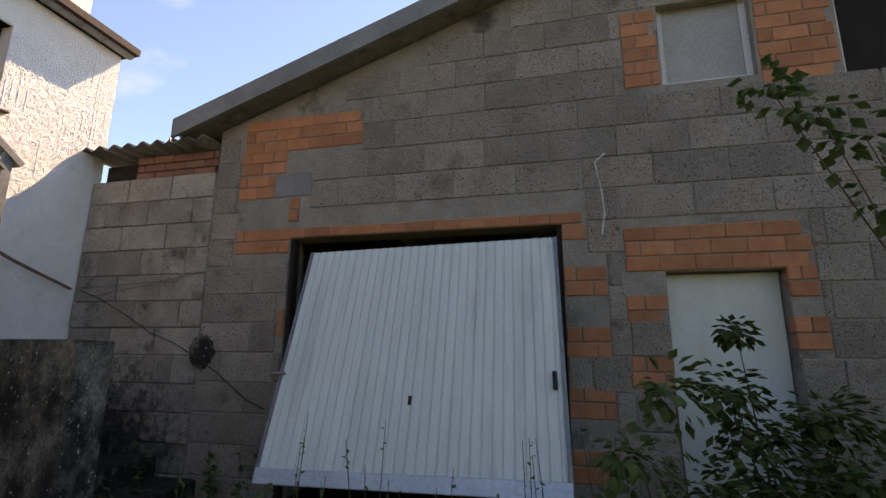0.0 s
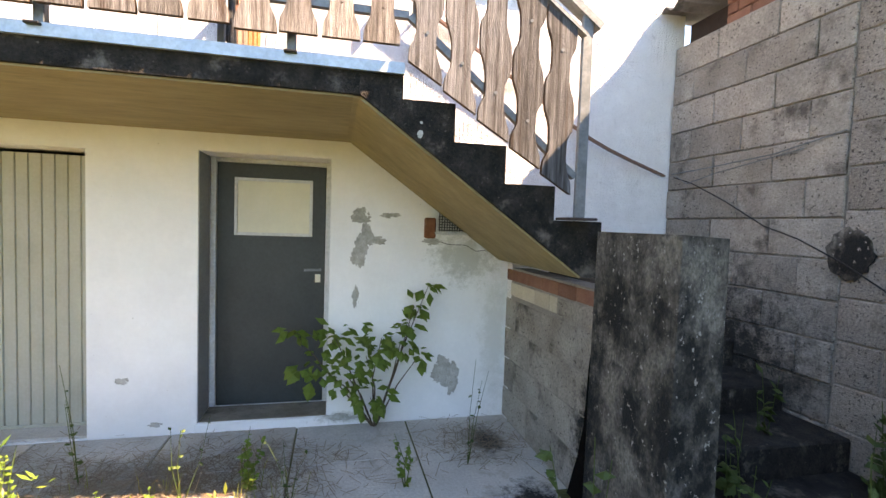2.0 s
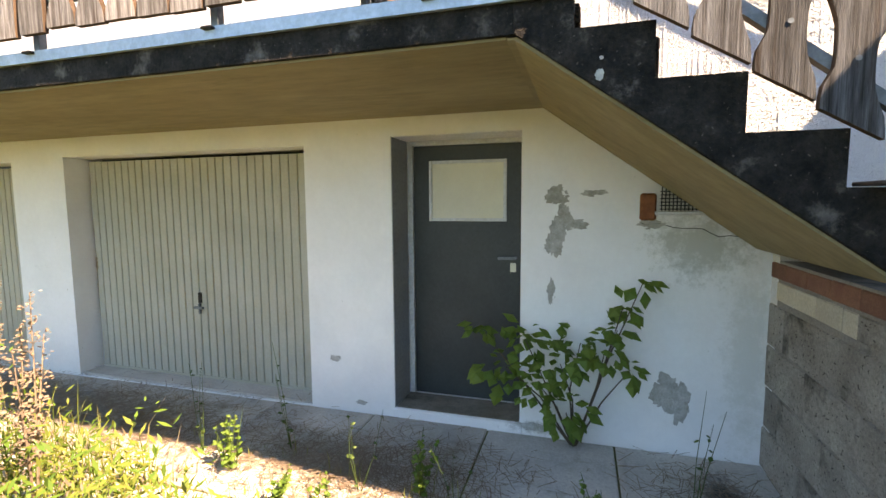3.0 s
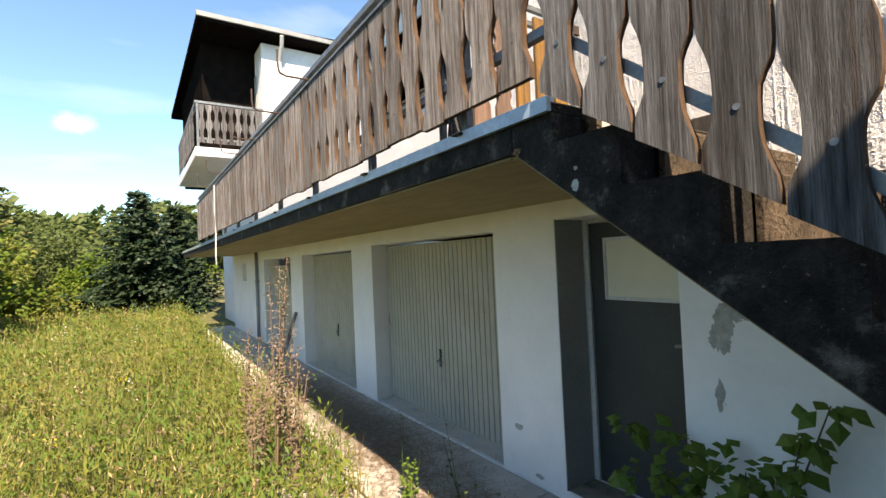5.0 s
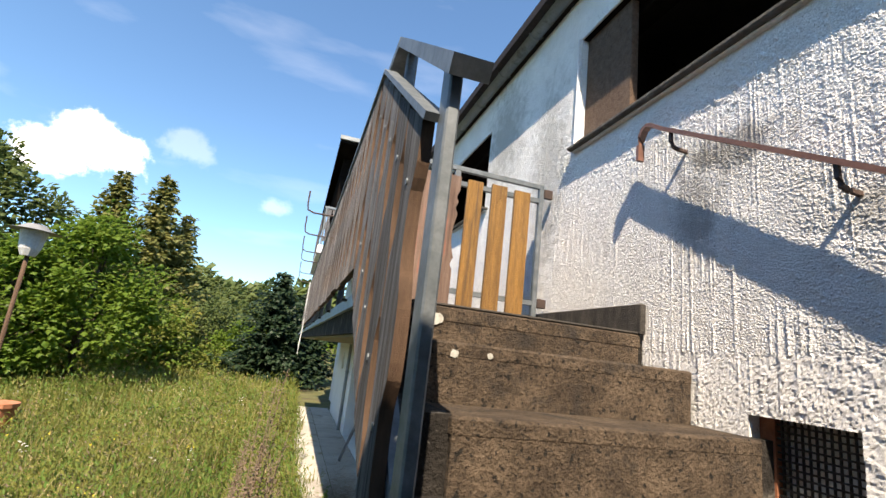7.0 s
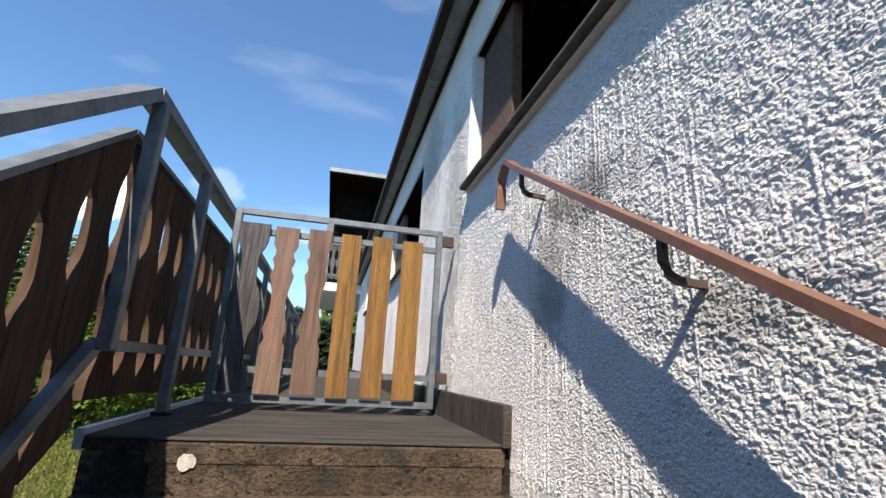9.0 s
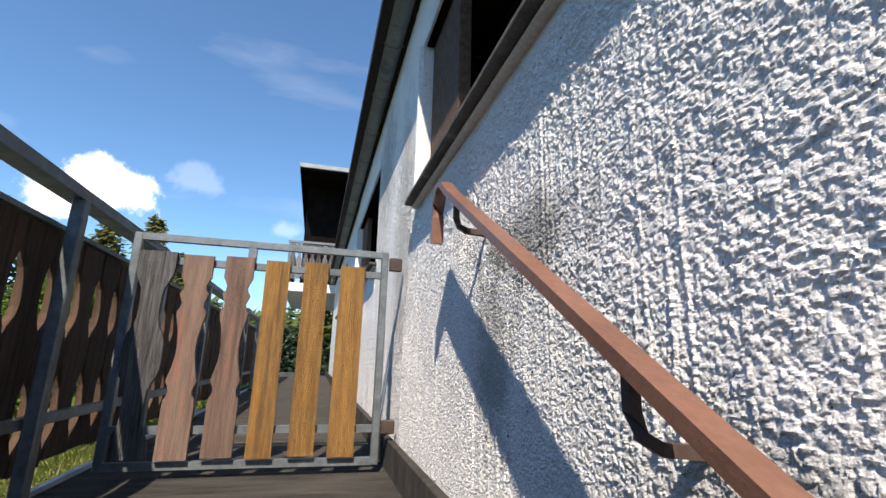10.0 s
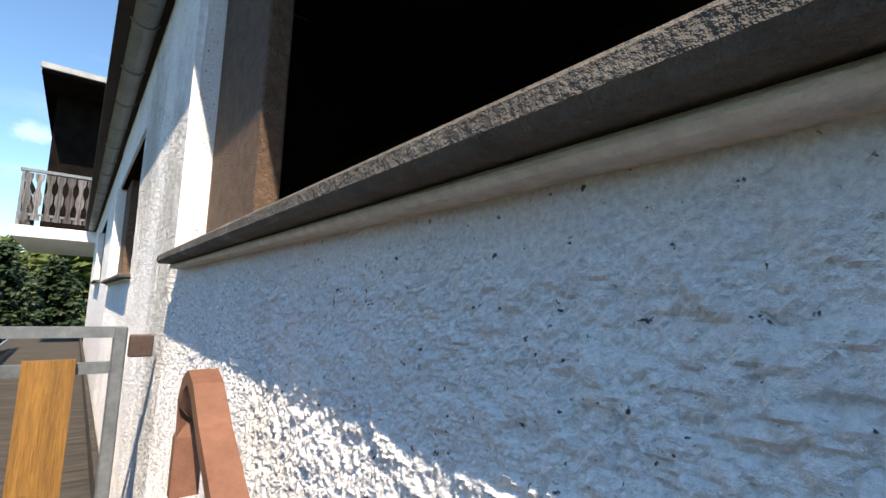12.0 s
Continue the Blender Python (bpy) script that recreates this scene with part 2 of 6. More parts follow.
XP, XU0 = -3.40, -3.28
M = dict(
    block=surf("concrete_block", (0.255, 0.225, 0.195), (0.345, 0.305, 0.265), 3, 0.95, 0.9, 70, vary=0.16, stain=(0.15, 0.13, 0.11), stain_scale=2.6, stain_at=0.58, amt=0.42, specks=((0.06, 0.055, 0.05), 62, 0.60)),
    mortar=surf("mortar", (0.24, 0.22, 0.195), (0.33, 0.305, 0.27), 5, 0.95, 0.6, 70, stain=(0.08, 0.075, 0.07), stain_scale=1.6, stain_at=0.55, amt=0.3),
    old_block=surf("weathered_block", (0.255, 0.23, 0.20), (0.40, 0.365, 0.32), 4, 0.95, 0.8, 60, vary=0.16, stain=(0.09, 0.08, 0.07), stain_scale=2.6, stain_at=0.55, amt=0.35, specks=((0.07, 0.06, 0.05), 50, 0.62),
               patches=[((-2.7, 4.76, 0.75), (1.0, 0.6, 0.75), (0.022, 0.02, 0.018), 0.95), ((-1.2, 4.76, 0.2), (0.7, 0.6, 0.35), (0.03, 0.027, 0.024), 0.8), ((-2.0, 3.28, 0.35), (0.2, 0.3, 0.5), (0.012, 0.012, 0.011), 1.0)]),
    brick=surf("orange_brick", (0.42, 0.155, 0.08), (0.52, 0.22, 0.12), 7, 0.9, 0.35, 90, vary=0.18, stain=(0.33, 0.17, 0.11), stain_scale=5, stain_at=0.6),
    red_brick=surf("dull_red_brick", (0.22, 0.095, 0.065), (0.30, 0.145, 0.10), 7, 0.9, 0.35, 90, vary=0.15),
    pale_brick=surf("pale_sand_brick", (0.52, 0.46, 0.36), (0.60, 0.55, 0.44), 5, 0.9, 0.25, 70, vary=0.08),
    black_concrete=surf("black_weathered_concrete", (0.008, 0.007, 0.006), (0.040, 0.035, 0.030), 9, 0.92, 0.9, 60, stain=(0.17, 0.155, 0.135), stain_scale=4.5, stain_at=0.565, stain_soft=0.14, amt=0.55, specks=((0.13, 0.12, 0.107), 62, 0.665)),
    pillar=surf("mouldy_concrete_render", (0.055, 0.05, 0.043), (0.23, 0.21, 0.18), 7, 0.92, 0.9, 60, stain=(0.018, 0.017, 0.016), stain_scale=3.6, stain_at=0.44, stain_soft=0.14, amt=0.7, stretch=(1, 1, 0.7), specks=((0.34, 0.33, 0.30), 38, 0.635),
                # near-black blot low on the pier's left edge
                patches=[((-1.92, 3.22, 0.35), (0.15, 0.3, 0.8), (0.010, 0.010, 0.010), 1.0)]),
    soffit=surf("ochre_soffit_paint", (0.27, 0.22, 0.125), (0.345, 0.285, 0.17), 2.5, 0.85, 0.35, 14, stretch=(1, 0.25, 1), stain=(0.17, 0.14, 0.08), stain_scale=1.8, stain_at=0.58),
    paint=surf("whitewashed_plaster", (0.76, 0.77, 0.76), (0.83, 0.84, 0.83), 2.0, 0.85, 0.10, 22, stain=(0.58, 0.59, 0.57), stain_scale=2.2, stain_at=0.68, amt=0.03,
               patches=[((XP, 2.9, 1.38), (0.3, 0.32, 0.26), (0.36, 0.38, 0.33), 0.7), ((XP, 3.2, 0.7), (0.3, 0.16, 0.7), (0.52, 0.53, 0.48), 0.5), ((XP, 1.95, 0.05), (0.3, 0.3, 0.05), (0.40, 0.39, 0.35), 0.8)], specks=((0.40, 0.40, 0.36), 24, 0.735)),
    roughcast=surf("white_roughcast", (0.80, 0.80, 0.79), (0.88, 0.88, 0.87), 7, 0.9, 0.55, 260, stain=(0.40, 0.39, 0.37), stain_scale=5.0, stain_at=0.66, amt=0.24, specks=((0.085, 0.083, 0.077), 115, 0.655),
                   # the last two grey blots lie between the windows
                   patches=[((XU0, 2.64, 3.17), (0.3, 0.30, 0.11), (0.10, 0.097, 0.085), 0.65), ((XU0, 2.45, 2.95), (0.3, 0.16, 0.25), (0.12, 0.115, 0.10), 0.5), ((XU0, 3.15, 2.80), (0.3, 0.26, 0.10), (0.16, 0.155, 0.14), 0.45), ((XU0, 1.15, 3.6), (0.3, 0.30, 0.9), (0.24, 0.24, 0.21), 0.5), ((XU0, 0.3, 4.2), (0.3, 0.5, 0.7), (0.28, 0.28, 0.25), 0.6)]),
    smooth_white=surf("white_render", (0.72, 0.73, 0.75), (0.80, 0.81, 0.82), 4, 0.88, 0.3, 45),
    bare=surf("bare_grey_plaster", (0.30, 0.30, 0.27), (0.48, 0.48, 0.45), 14, 0.95, 0.4, 70),
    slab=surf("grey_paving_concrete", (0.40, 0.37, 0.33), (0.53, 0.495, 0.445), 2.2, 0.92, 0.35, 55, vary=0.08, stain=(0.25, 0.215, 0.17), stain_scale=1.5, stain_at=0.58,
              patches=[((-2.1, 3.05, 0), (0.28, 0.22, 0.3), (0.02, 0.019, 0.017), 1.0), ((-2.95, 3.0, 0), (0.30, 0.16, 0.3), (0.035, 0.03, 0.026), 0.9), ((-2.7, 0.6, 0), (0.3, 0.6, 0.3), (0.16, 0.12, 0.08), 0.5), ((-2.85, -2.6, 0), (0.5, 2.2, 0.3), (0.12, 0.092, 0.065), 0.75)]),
    step=surf("exposed_aggregate_concrete", (0.052, 0.038, 0.027), (0.135, 0.10, 0.07), 7, 0.95, 1.0, 70, stain=(0.045, 0.038, 0.032), stain_scale=4.2, stain_at=0.54, amt=0.65, specks=((0.02, 0.018, 0.015), 48, 0.60)),
    felt=surf("grey_roofing_felt", (0.026, 0.025, 0.023), (0.085, 0.076, 0.066), 5, 0.9, 0.6, 80, stretch=(0.5, 3, 1), stain=(0.20, 0.19, 0.17), stain_scale=4, stain_at=0.64),
    wood=surf("weathered_grey_brown_wood", (0.050, 0.046, 0.045), (0.205, 0.21, 0.22), 5, 0.88, 0.9, 26, stretch=(9, 9, 0.35), vary=0.38, stain=(0.065, 0.042, 0.03), stain_scale=1.9, stain_at=0.54, amt=0.7),
    # Pinkish deck boards, a brighter copy of the wood for their sunlit look.
    pale_wood=surf("sunlit_pinkish_wood", (0.11, 0.09, 0.08), (0.44, 0.405, 0.38), 5, 0.88, 0.9, 26, stretch=(9, 9, 0.45), vary=0.35, stain=(0.10, 0.065, 0.05), stain_scale=1.9, stain_at=0.56, amt=0.65),
    wood_edge=surf("orange_brown_wood", (0.062, 0.037, 0.024), (0.12, 0.073, 0.046), 5, 0.8, 0.4, 60, stretch=(8, 8, 0.6), vary=0.15),
    # Brown of the boards' house side, darkened to carry its shade.
    wood_inner=surf("shaded_brown_wood", (0.032, 0.019, 0.013), (0.085, 0.052, 0.033), 5, 0.8, 0.6, 30, stretch=(9, 9, 0.5), vary=0.25, amt=0.4),
    redwood=surf("faded_reddish_wood", (0.13, 0.082, 0.063), (0.27, 0.185, 0.145), 4, 0.8, 0.6, 28, stretch=(9, 9, 0.6), vary=0.1, stain=(0.38, 0.11, 0.08), stain_scale=2, stain_at=0.58),
    yellow_wood=surf("glazed_yellow_pine", (0.150, 0.072, 0.014), (0.30, 0.150, 0.032), 4, 0.5, 0.5, 28, stretch=(9, 9, 0.6), vary=0.10, amt=0.4, stain=(0.09, 0.05, 0.018), stain_scale=1.6, stain_at=0.56, spec=0.4, specks=((0.07, 0.03, 0.01), 6, 0.70)),
    galv=surf("galvanised_steel", (0.125, 0.148, 0.16), (0.21, 0.235, 0.25), 14, 0.5, 0.05, 60, metal=0.45, vary=0.05),
    zinc=surf("blue_grey_zinc_flashing", (0.36, 0.46, 0.54), (0.46, 0.56, 0.63), 6, 0.5, 0.05, 40, metal=0.4),
    brown_steel=surf("brown_painted_steel", (0.155, 0.075, 0.05), (0.205, 0.10, 0.068), 8, 0.42, 0.08, 60, spec=0.5, stain=(0.10, 0.045, 0.03), stain_scale=6, stain_at=0.64),
    dark_steel=surf("dark_rusty_steel", (0.05, 0.035, 0.03), (0.09, 0.06, 0.05), 10, 0.6, 0.1, 60),
    door_grey=surf("dark_grey_green_steel", (0.028, 0.036, 0.037), (0.042, 0.052, 0.053), 1.8, 0.5, 0.02, 40, spec=0.35, stain=(0.055, 0.065, 0.065), stain_scale=2.5, stain_at=0.66),
    grey_paint=surf("light_grey_frame_paint", (0.50, 0.52, 0.52), (0.58, 0.60, 0.60), 5, 0.55, 0.05, 40),
    grey_reveal=surf("grey_reveal_paint", (0.30, 0.315, 0.31), (0.36, 0.375, 0.37), 3, 0.8, 0.2, 40),
    cream=surf("cream_panel", (0.60, 0.58, 0.46), (0.66, 0.64, 0.52), 3, 0.5, 0.0, 40, amt=0.03),
    beige_metal=surf("beige_steel_sheet", (0.37, 0.36, 0.29), (0.44, 0.43, 0.36), 2.5, 0.55, 0.02, 40, amt=0.06, spec=0.35, stain=(0.30, 0.27, 0.21), stain_scale=2.2, stain_at=0.66),
    white_metal=surf("white_painted_steel_sheet", (0.49, 0.575, 0.555), (0.59, 0.665, 0.64), 2.5, 0.5, 0.02, 40, amt=0.05, spec=0.35, stain=(0.40, 0.43, 0.42), stain_scale=1.6, stain_at=0.56, stretch=(1, 3.5, 0.4), stain_soft=0.2),
    iron=surf("black_iron", (0.012, 0.012, 0.012), (0.025, 0.024, 0.023), 9, 0.5, 0.1, 50, metal=0.3),
    # Near-black for rooms, panes and holes: missing light put in the colour.
    dark=surf("interior_shade", (0.012, 0.010, 0.009), (0.02, 0.018, 0.016), 3, 0.9, 0.1, 30),
    pebbled=surf("pebbled_brown_board", (0.11, 0.068, 0.046), (0.19, 0.125, 0.088), 40, 0.75, 0.9, 160),
    eternit=surf("weathered_corrugated_cement", (0.15, 0.15, 0.145), (0.24, 0.235, 0.225), 5, 0.95, 0.4, 60, stain=(0.07, 0.07, 0.06), stain_scale=3, stain_at=0.55),
    fascia=surf("grey_slate_fascia", (0.17, 0.18, 0.185), (0.235, 0.245, 0.25), 4, 0.8, 0.2, 50),
    gutter=surf("zinc_gutter", (0.21, 0.23, 0.235), (0.29, 0.31, 0.315), 5, 0.55, 0.1, 50, metal=0.35, stain=(0.11, 0.11, 0.10), stain_scale=4, stain_at=0.6),
    tar=surf("dark_stained_wood", (0.018, 0.013, 0.012), (0.035, 0.024, 0.02), 5, 0.75, 0.2, 40, stretch=(1, 6, 1)),
    sill=surf("lichened_cement_sill", (0.075, 0.068, 0.06), (0.15, 0.14, 0.125), 9, 0.95, 0.6, 90, stain=(0.24, 0.23, 0.20), stain_scale=9, stain_at=0.6, stain_soft=0.08),
    rust=surf("rusty_orange_iron", (0.20, 0.07, 0.035), (0.32, 0.13, 0.07), 12, 0.9, 0.4, 70),
    grass=leafy("meadow_blades", (0.075, 0.140, 0.024), (0.36, 0.305, 0.10), 0.45),
    herb=leafy("meadow_herbs", (0.055, 0.145, 0.020), (0.32, 0.29, 0.075), 0.45),
    straw=leafy("dry_straw", (0.36, 0.27, 0.12), (0.48, 0.39, 0.20), 0.3),
    leaf=leafy("bright_leaves", (0.085, 0.165, 0.02), (0.18, 0.26, 0.04), 0.5),
    shrub=leafy("knotweed_leaves", (0.08, 0.17, 0.03), (0.17, 0.25, 0.05), 0.45),
    weed=leafy("weed_leaves", (0.038, 0.075, 0.021), (0.092, 0.140, 0.041), 0.35),
    dark_leaf=leafy("dark_conifer_needles", (0.012, 0.030, 0.014), (0.030, 0.055, 0.024), 0.2),
    spruce=leafy("yellow_green_needles", (0.11, 0.14, 0.04), (0.24, 0.225, 0.075), 0.4),
    woods=leafy("mixed_wood_leaves", (0.060, 0.095, 0.028), (0.145, 0.180, 0.055), 0.38),
    dry=leafy("dry_brown_seeds", (0.13, 0.088, 0.062), (0.30, 0.225, 0.165), 0.2),
    white_flower=leafy("white_petals", (0.7, 0.7, 0.66), (0.8, 0.8, 0.78), 0.3),
    yellow_flower=leafy("yellow_petals", (0.62, 0.50, 0.04), (0.70, 0.60, 0.08), 0.3),
    bark=surf("bark", (0.075, 0.055, 0.04), (0.14, 0.105, 0.08), 8, 0.95, 0.6, 50, stretch=(3, 3, 0.6)),
    cream_render=surf("cream_render", (0.62, 0.58, 0.50), (0.72, 0.68, 0.60), 9, 0.9, 0.4, 60, stain=(0.35, 0.31, 0.25), stain_scale=5, stain_at=0.6),
    # Glossless near-black: window-hole shade, the wing's eave and cladding, the streak.
    near_black=surf("near_black_matt", (0.006, 0.005, 0.005), (0.012, 0.010, 0.009), 5, 0.95, 0.2, 40, spec=0.0),
    lichen=surf("pale_lichen", (0.42, 0.42, 0.38), (0.60, 0.60, 0.55), 40, 0.95, 0.5, 120),
    moss=surf("black_moss", (0.012, 0.012, 0.011), (0.04, 0.037, 0.03), 14, 0.98, 0.9, 70),
    worn_sill=surf("worn_brown_concrete", (0.17, 0.145, 0.115), (0.27, 0.235, 0.19), 6, 0.95, 0.6, 60, stain=(0.09, 0.075, 0.06), stain_scale=5, stain_at=0.56),
    soil=surf("meadow_soil", (0.075, 0.085, 0.03), (0.15, 0.14, 0.06), 1.2, 0.98, 0.8, 30, stain=(0.10, 0.075, 0.045), stain_scale=0.8, stain_at=0.55),
)

# ---- mesh helpers ----
def box(bm, x0, x1, y0, y1, z0, z1, bevel=0.0):
    m = Matrix.LocRotScale(((x0 + x1) / 2, (y0 + y1) / 2, (z0 + z1) / 2), None, (abs(x1 - x0), abs(y1 - y0), abs(z1 - z0)))
    vs = bmesh.ops.create_cube(bm, size=1.0, matrix=m)["verts"]
    if bevel:
        es = list({e for v in vs for e in v.link_edges})
        bmesh.ops.bevel(bm, geom=es, offset=bevel, segments=1, affect="EDGES")
    return bm


def prism(bm, poly, axis, a, b):
    """A polygon in the two axes other than axis, drawn from a to b along it."""
    def put(u, v, w):
        return {"x": (w, u, v), "y": (u, w, v), "z": (u, v, w)}[axis]
    A = [bm.verts.new(put(u, v, a)) for u, v in poly]
    B = [bm.verts.new(put(u, v, b)) for u, v in poly]
    bm.faces.new(A), bm.faces.new(B[::-1])
    for i in range(len(poly)):
        j = (i + 1) % len(poly)
        bm.faces.new((A[i], B[i], B[j], A[j]))
    bmesh.ops.recalc_face_normals(bm, faces=bm.faces)
    return bm


def tube(bm, pts, r, sides=8, taper=1.0):
    """A round bar along the points."""
    rings = []
    pts = [Vector(p) for p in pts]
    for i, p in enumerate(pts):
        d = (pts[min(i + 1, len(pts) - 1)] - pts[max(i - 1, 0)]).normalized()
        q = d.to_track_quat("Z", "Y")
        rr = r * (1 + (taper - 1) * i / max(1, len(pts) - 1))
        rings.append([bm.verts.new(p + q @ Vector((rr * math.cos(2 * math.pi * k / sides), rr * math.sin(2 * math.pi * k / sides), 0))) for k in range(sides)])
    for a, b in zip(rings, rings[1:]):
        for k in range(sides):
            bm.faces.new((a[k], a[(k + 1) % sides], b[(k + 1) % sides], b[k]))
    bm.faces.new(rings[0][::-1]), bm.faces.new(rings[-1])
    return bm


def bar(bm, pts, w, h):
    """A flat or square bar along points, w across and h deep, kept upright."""
    pts = [Vector(p) for p in pts]
    rings = []
    for i, p in enumerate(pts):
        d = (pts[min(i + 1, len(pts) - 1)] - pts[max(i - 1, 0)]).normalized()
        up = Vector((0, 0, 1)) if abs(d.z) < 0.95 else Vector((0, 1, 0))
        s = d.cross(up).normalized()
        n = s.cross(d).normalized()
        rings.append([bm.verts.new(p + s * a * w / 2 + n * b * h / 2) for a, b in ((-1, -1), (1, -1), (1, 1), (-1, 1))])
    for a, b in zip(rings, rings[1:]):
        for k in range(4):
            bm.faces.new((a[k], a[(k + 1) % 4], b[(k + 1) % 4], b[k]))
    bm.faces.new(rings[0][::-1]), bm.faces.new(rings[-1])
    bmesh.ops.recalc_face_normals(bm, faces=bm.faces)
    return bm


def cells(bm, us, vs, holes, place, depth):
    """A wall on a grid of cells with holes right through it: place(u, v, d) gives the point d deep."""
    def solid(i, j):
        if not (0 <= i < len(us) - 1 and 0 <= j < len(vs) - 1):
            return False
        u, v = (us[i] + us[i + 1]) / 2, (vs[j] + vs[j + 1]) / 2
        return not any(a < u < b and c < v < d for a, b, c, d in holes)
    cache = {}
    def V(i, j, d):
        if (i, j, d) not in cache:
            cache[i, j, d] = bm.verts.new(place(us[i], vs[j], d))
        return cache[i, j, d]
    for i in range(len(us) - 1):
        for j in range(len(vs) - 1):
            if not solid(i, j):
                continue
            for d in (0, depth):
                bm.faces.new((V(i, j, d), V(i + 1, j, d), V(i + 1, j + 1, d), V(i, j + 1, d)))
            for di, dj, a, b in ((-1, 0, (0, 0), (0, 1)), (1, 0, (1, 0), (1, 1)), (0, -1, (0, 0), (1, 0)), (0, 1, (0, 1), (1, 1))):
                if not solid(i + di, j + dj):
                    bm.faces.new((V(i + a[0], j + a[1], 0), V(i + b[0], j + b[1], 0), V(i + b[0], j + b[1], depth), V(i + a[0], j + a[1], depth)))
    bmesh.ops.recalc_face_normals(bm, faces=bm.faces)
    return bm


def part(name, bm, material, parent=None, label="", smooth=False):
    me = bpy.data.meshes.new(name)
    bm.to_mesh(me)
    bm.free()
    me.materials.append(material)
    if smooth:
        me.polygons.foreach_set("use_smooth", [True] * len(me.polygons))
    ob = new(name, me)
    ob.parent = parent
    if label:
        ob["label"] = label
    return ob


def piece(name, me, parent, m):
    ob = new(name, me)
    ob.parent = parent
    ob.matrix_basis = m
    return ob


def thing(name, label, category, group="", at=(0, 0, 0)):
    ob = new(name)
    ob.location = at
    ob.empty_display_size = 0.1
    return tagged(ob, label, category, group)


def setting(name, bm, material, label="", smooth=False):
    ob = part(name, bm, material, None, label, smooth)
    return tagged(ob, kind="structure")


def NB():
    return bmesh.new()


# ---- plan: the house front runs along y, the outbuilding along x ----
XU, XW, XS = -3.28, -3.40, -2.00        # upper wall, basement wall, outer face of deck and stair
YG, YU = 4.765, 3.30                    # outbuilding wall, wall under the stair
DECK, FAR = 2.44, -13.0
STEPS = [(2.147, DECK), (2.445, 2.28), (2.73, 2.08), (3.02, 1.878), (3.32, 1.69), (3.60, 1.48), (3.90, 1.27)]

# ground: one sheet out to the horizon
bm = NB()
ring = [0, 2, 4, 7, 11, 16, 24, 40, 80, 200, 700]
xs = sorted({-v for v in ring} | set(ring))
grid = {}
for i, x in enumerate(xs):
    for j, y in enumerate(xs):
        far = max(0.0, math.hypot(x, y) - 22)
        z = -0.03 + 0.05 * noise.noise((x * 0.3, y * 0.3, 0)) * (x > -2) + min(14.0, far * 0.05) * (y < -5)
        grid[i, j] = bm.verts.new((x, y, min(z, -0.02) if math.hypot(x, y) < 22 else z))
for i in range(len(xs) - 1):
    for j in range(len(xs) - 1):
        bm.faces.new((grid[i, j], grid[i + 1, j], grid[i + 1, j + 1], grid[i, j + 1]))
setting("ground", bm, M["soil"], "meadow soil under uncut grass", True)

# paving along the basement, slab by slab
paving = setting("pavement", box(NB(), -3.95, -2.2, FAR - 1, 3.3, -0.08, -0.012), M["soil"], "strip of grey concrete paving along the basement")
rnd = random.Random(4)
y = 3.30
while y > FAR:
    w = 0.86 + 0.05 * rnd.random()
    for x0, x1 in ((-3.39, -2.78), (-2.77, -2.22)):
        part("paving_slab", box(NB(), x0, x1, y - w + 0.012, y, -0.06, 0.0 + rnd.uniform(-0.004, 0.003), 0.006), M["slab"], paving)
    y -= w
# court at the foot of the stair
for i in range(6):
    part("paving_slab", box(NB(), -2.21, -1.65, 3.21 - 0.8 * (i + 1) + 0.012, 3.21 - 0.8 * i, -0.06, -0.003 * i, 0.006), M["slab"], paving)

# ---- basement front ----
OPEN_DOOR = (0.83, 1.795, 0.07, 2.14)
OPEN_G = [(-2.48, 0.10, 0.0, 2.10), (-5.62, -3.18, 0.0, 2.07), (-8.75, -6.42, 0.0, 2.06)]
OPEN_W = (-11.4, -10.9, 1.5, 2.0)
holes = [OPEN_DOOR, *OPEN_G, OPEN_W]
ys = sorted({FAR, YU + 0.2, *(a for h in holes for a in h[:2])})
zs = sorted({0.0 - 0.05, 2.285, *(a for h in holes for a in h[2:])})
wall_b = setting("wall_basement", cells(NB(), ys, zs, holes, lambda u, v, d: (XW - d, u, v), 0.37), M["paint"], "whitewashed basement wall with peeling patches")
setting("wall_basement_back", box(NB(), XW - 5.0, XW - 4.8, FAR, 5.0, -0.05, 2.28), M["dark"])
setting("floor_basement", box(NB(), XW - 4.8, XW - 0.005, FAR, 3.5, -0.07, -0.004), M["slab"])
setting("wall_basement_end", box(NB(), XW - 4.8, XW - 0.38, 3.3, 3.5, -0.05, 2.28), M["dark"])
# plinth kerb under the door
setting("door_sill", box(NB(), XW - 0.4, XW + 0.012, 0.815, 1.81, -0.02, 0.067, 0.006), M["paint"], "worn concrete door sill with flaking white edge")
setting("door_sill_top", box(NB(), XW - 0.31, XW - 0.012, 0.842, 1.786, 0.0705, 0.078, 0.003), M["worn_sill"], "worn brown concrete door step")

# deck slab, with a sloping stair slab that runs on from it
def soffit_z(y):
    return 2.285 if y < 1.93 else 2.285 - (y - 1.93) * 0.711
deck = setting("deck_slab", box(NB(), XW + 0.004, XS, FAR, 1.93, 2.285, 2.40), M["black_concrete"], "weathered concrete deck slab with blackened edge")
part("soffit", box(NB(), XW + 0.006, XS - 0.02, FAR, 1.90, 2.272, 2.283), M["soffit"], deck, "ochre painted soffit with brush marks")
part("deck_topping", box(NB(), XU + 0.004, -2.225, FAR, 2.145, 2.402, DECK - 0.012), M["black_concrete"], deck)
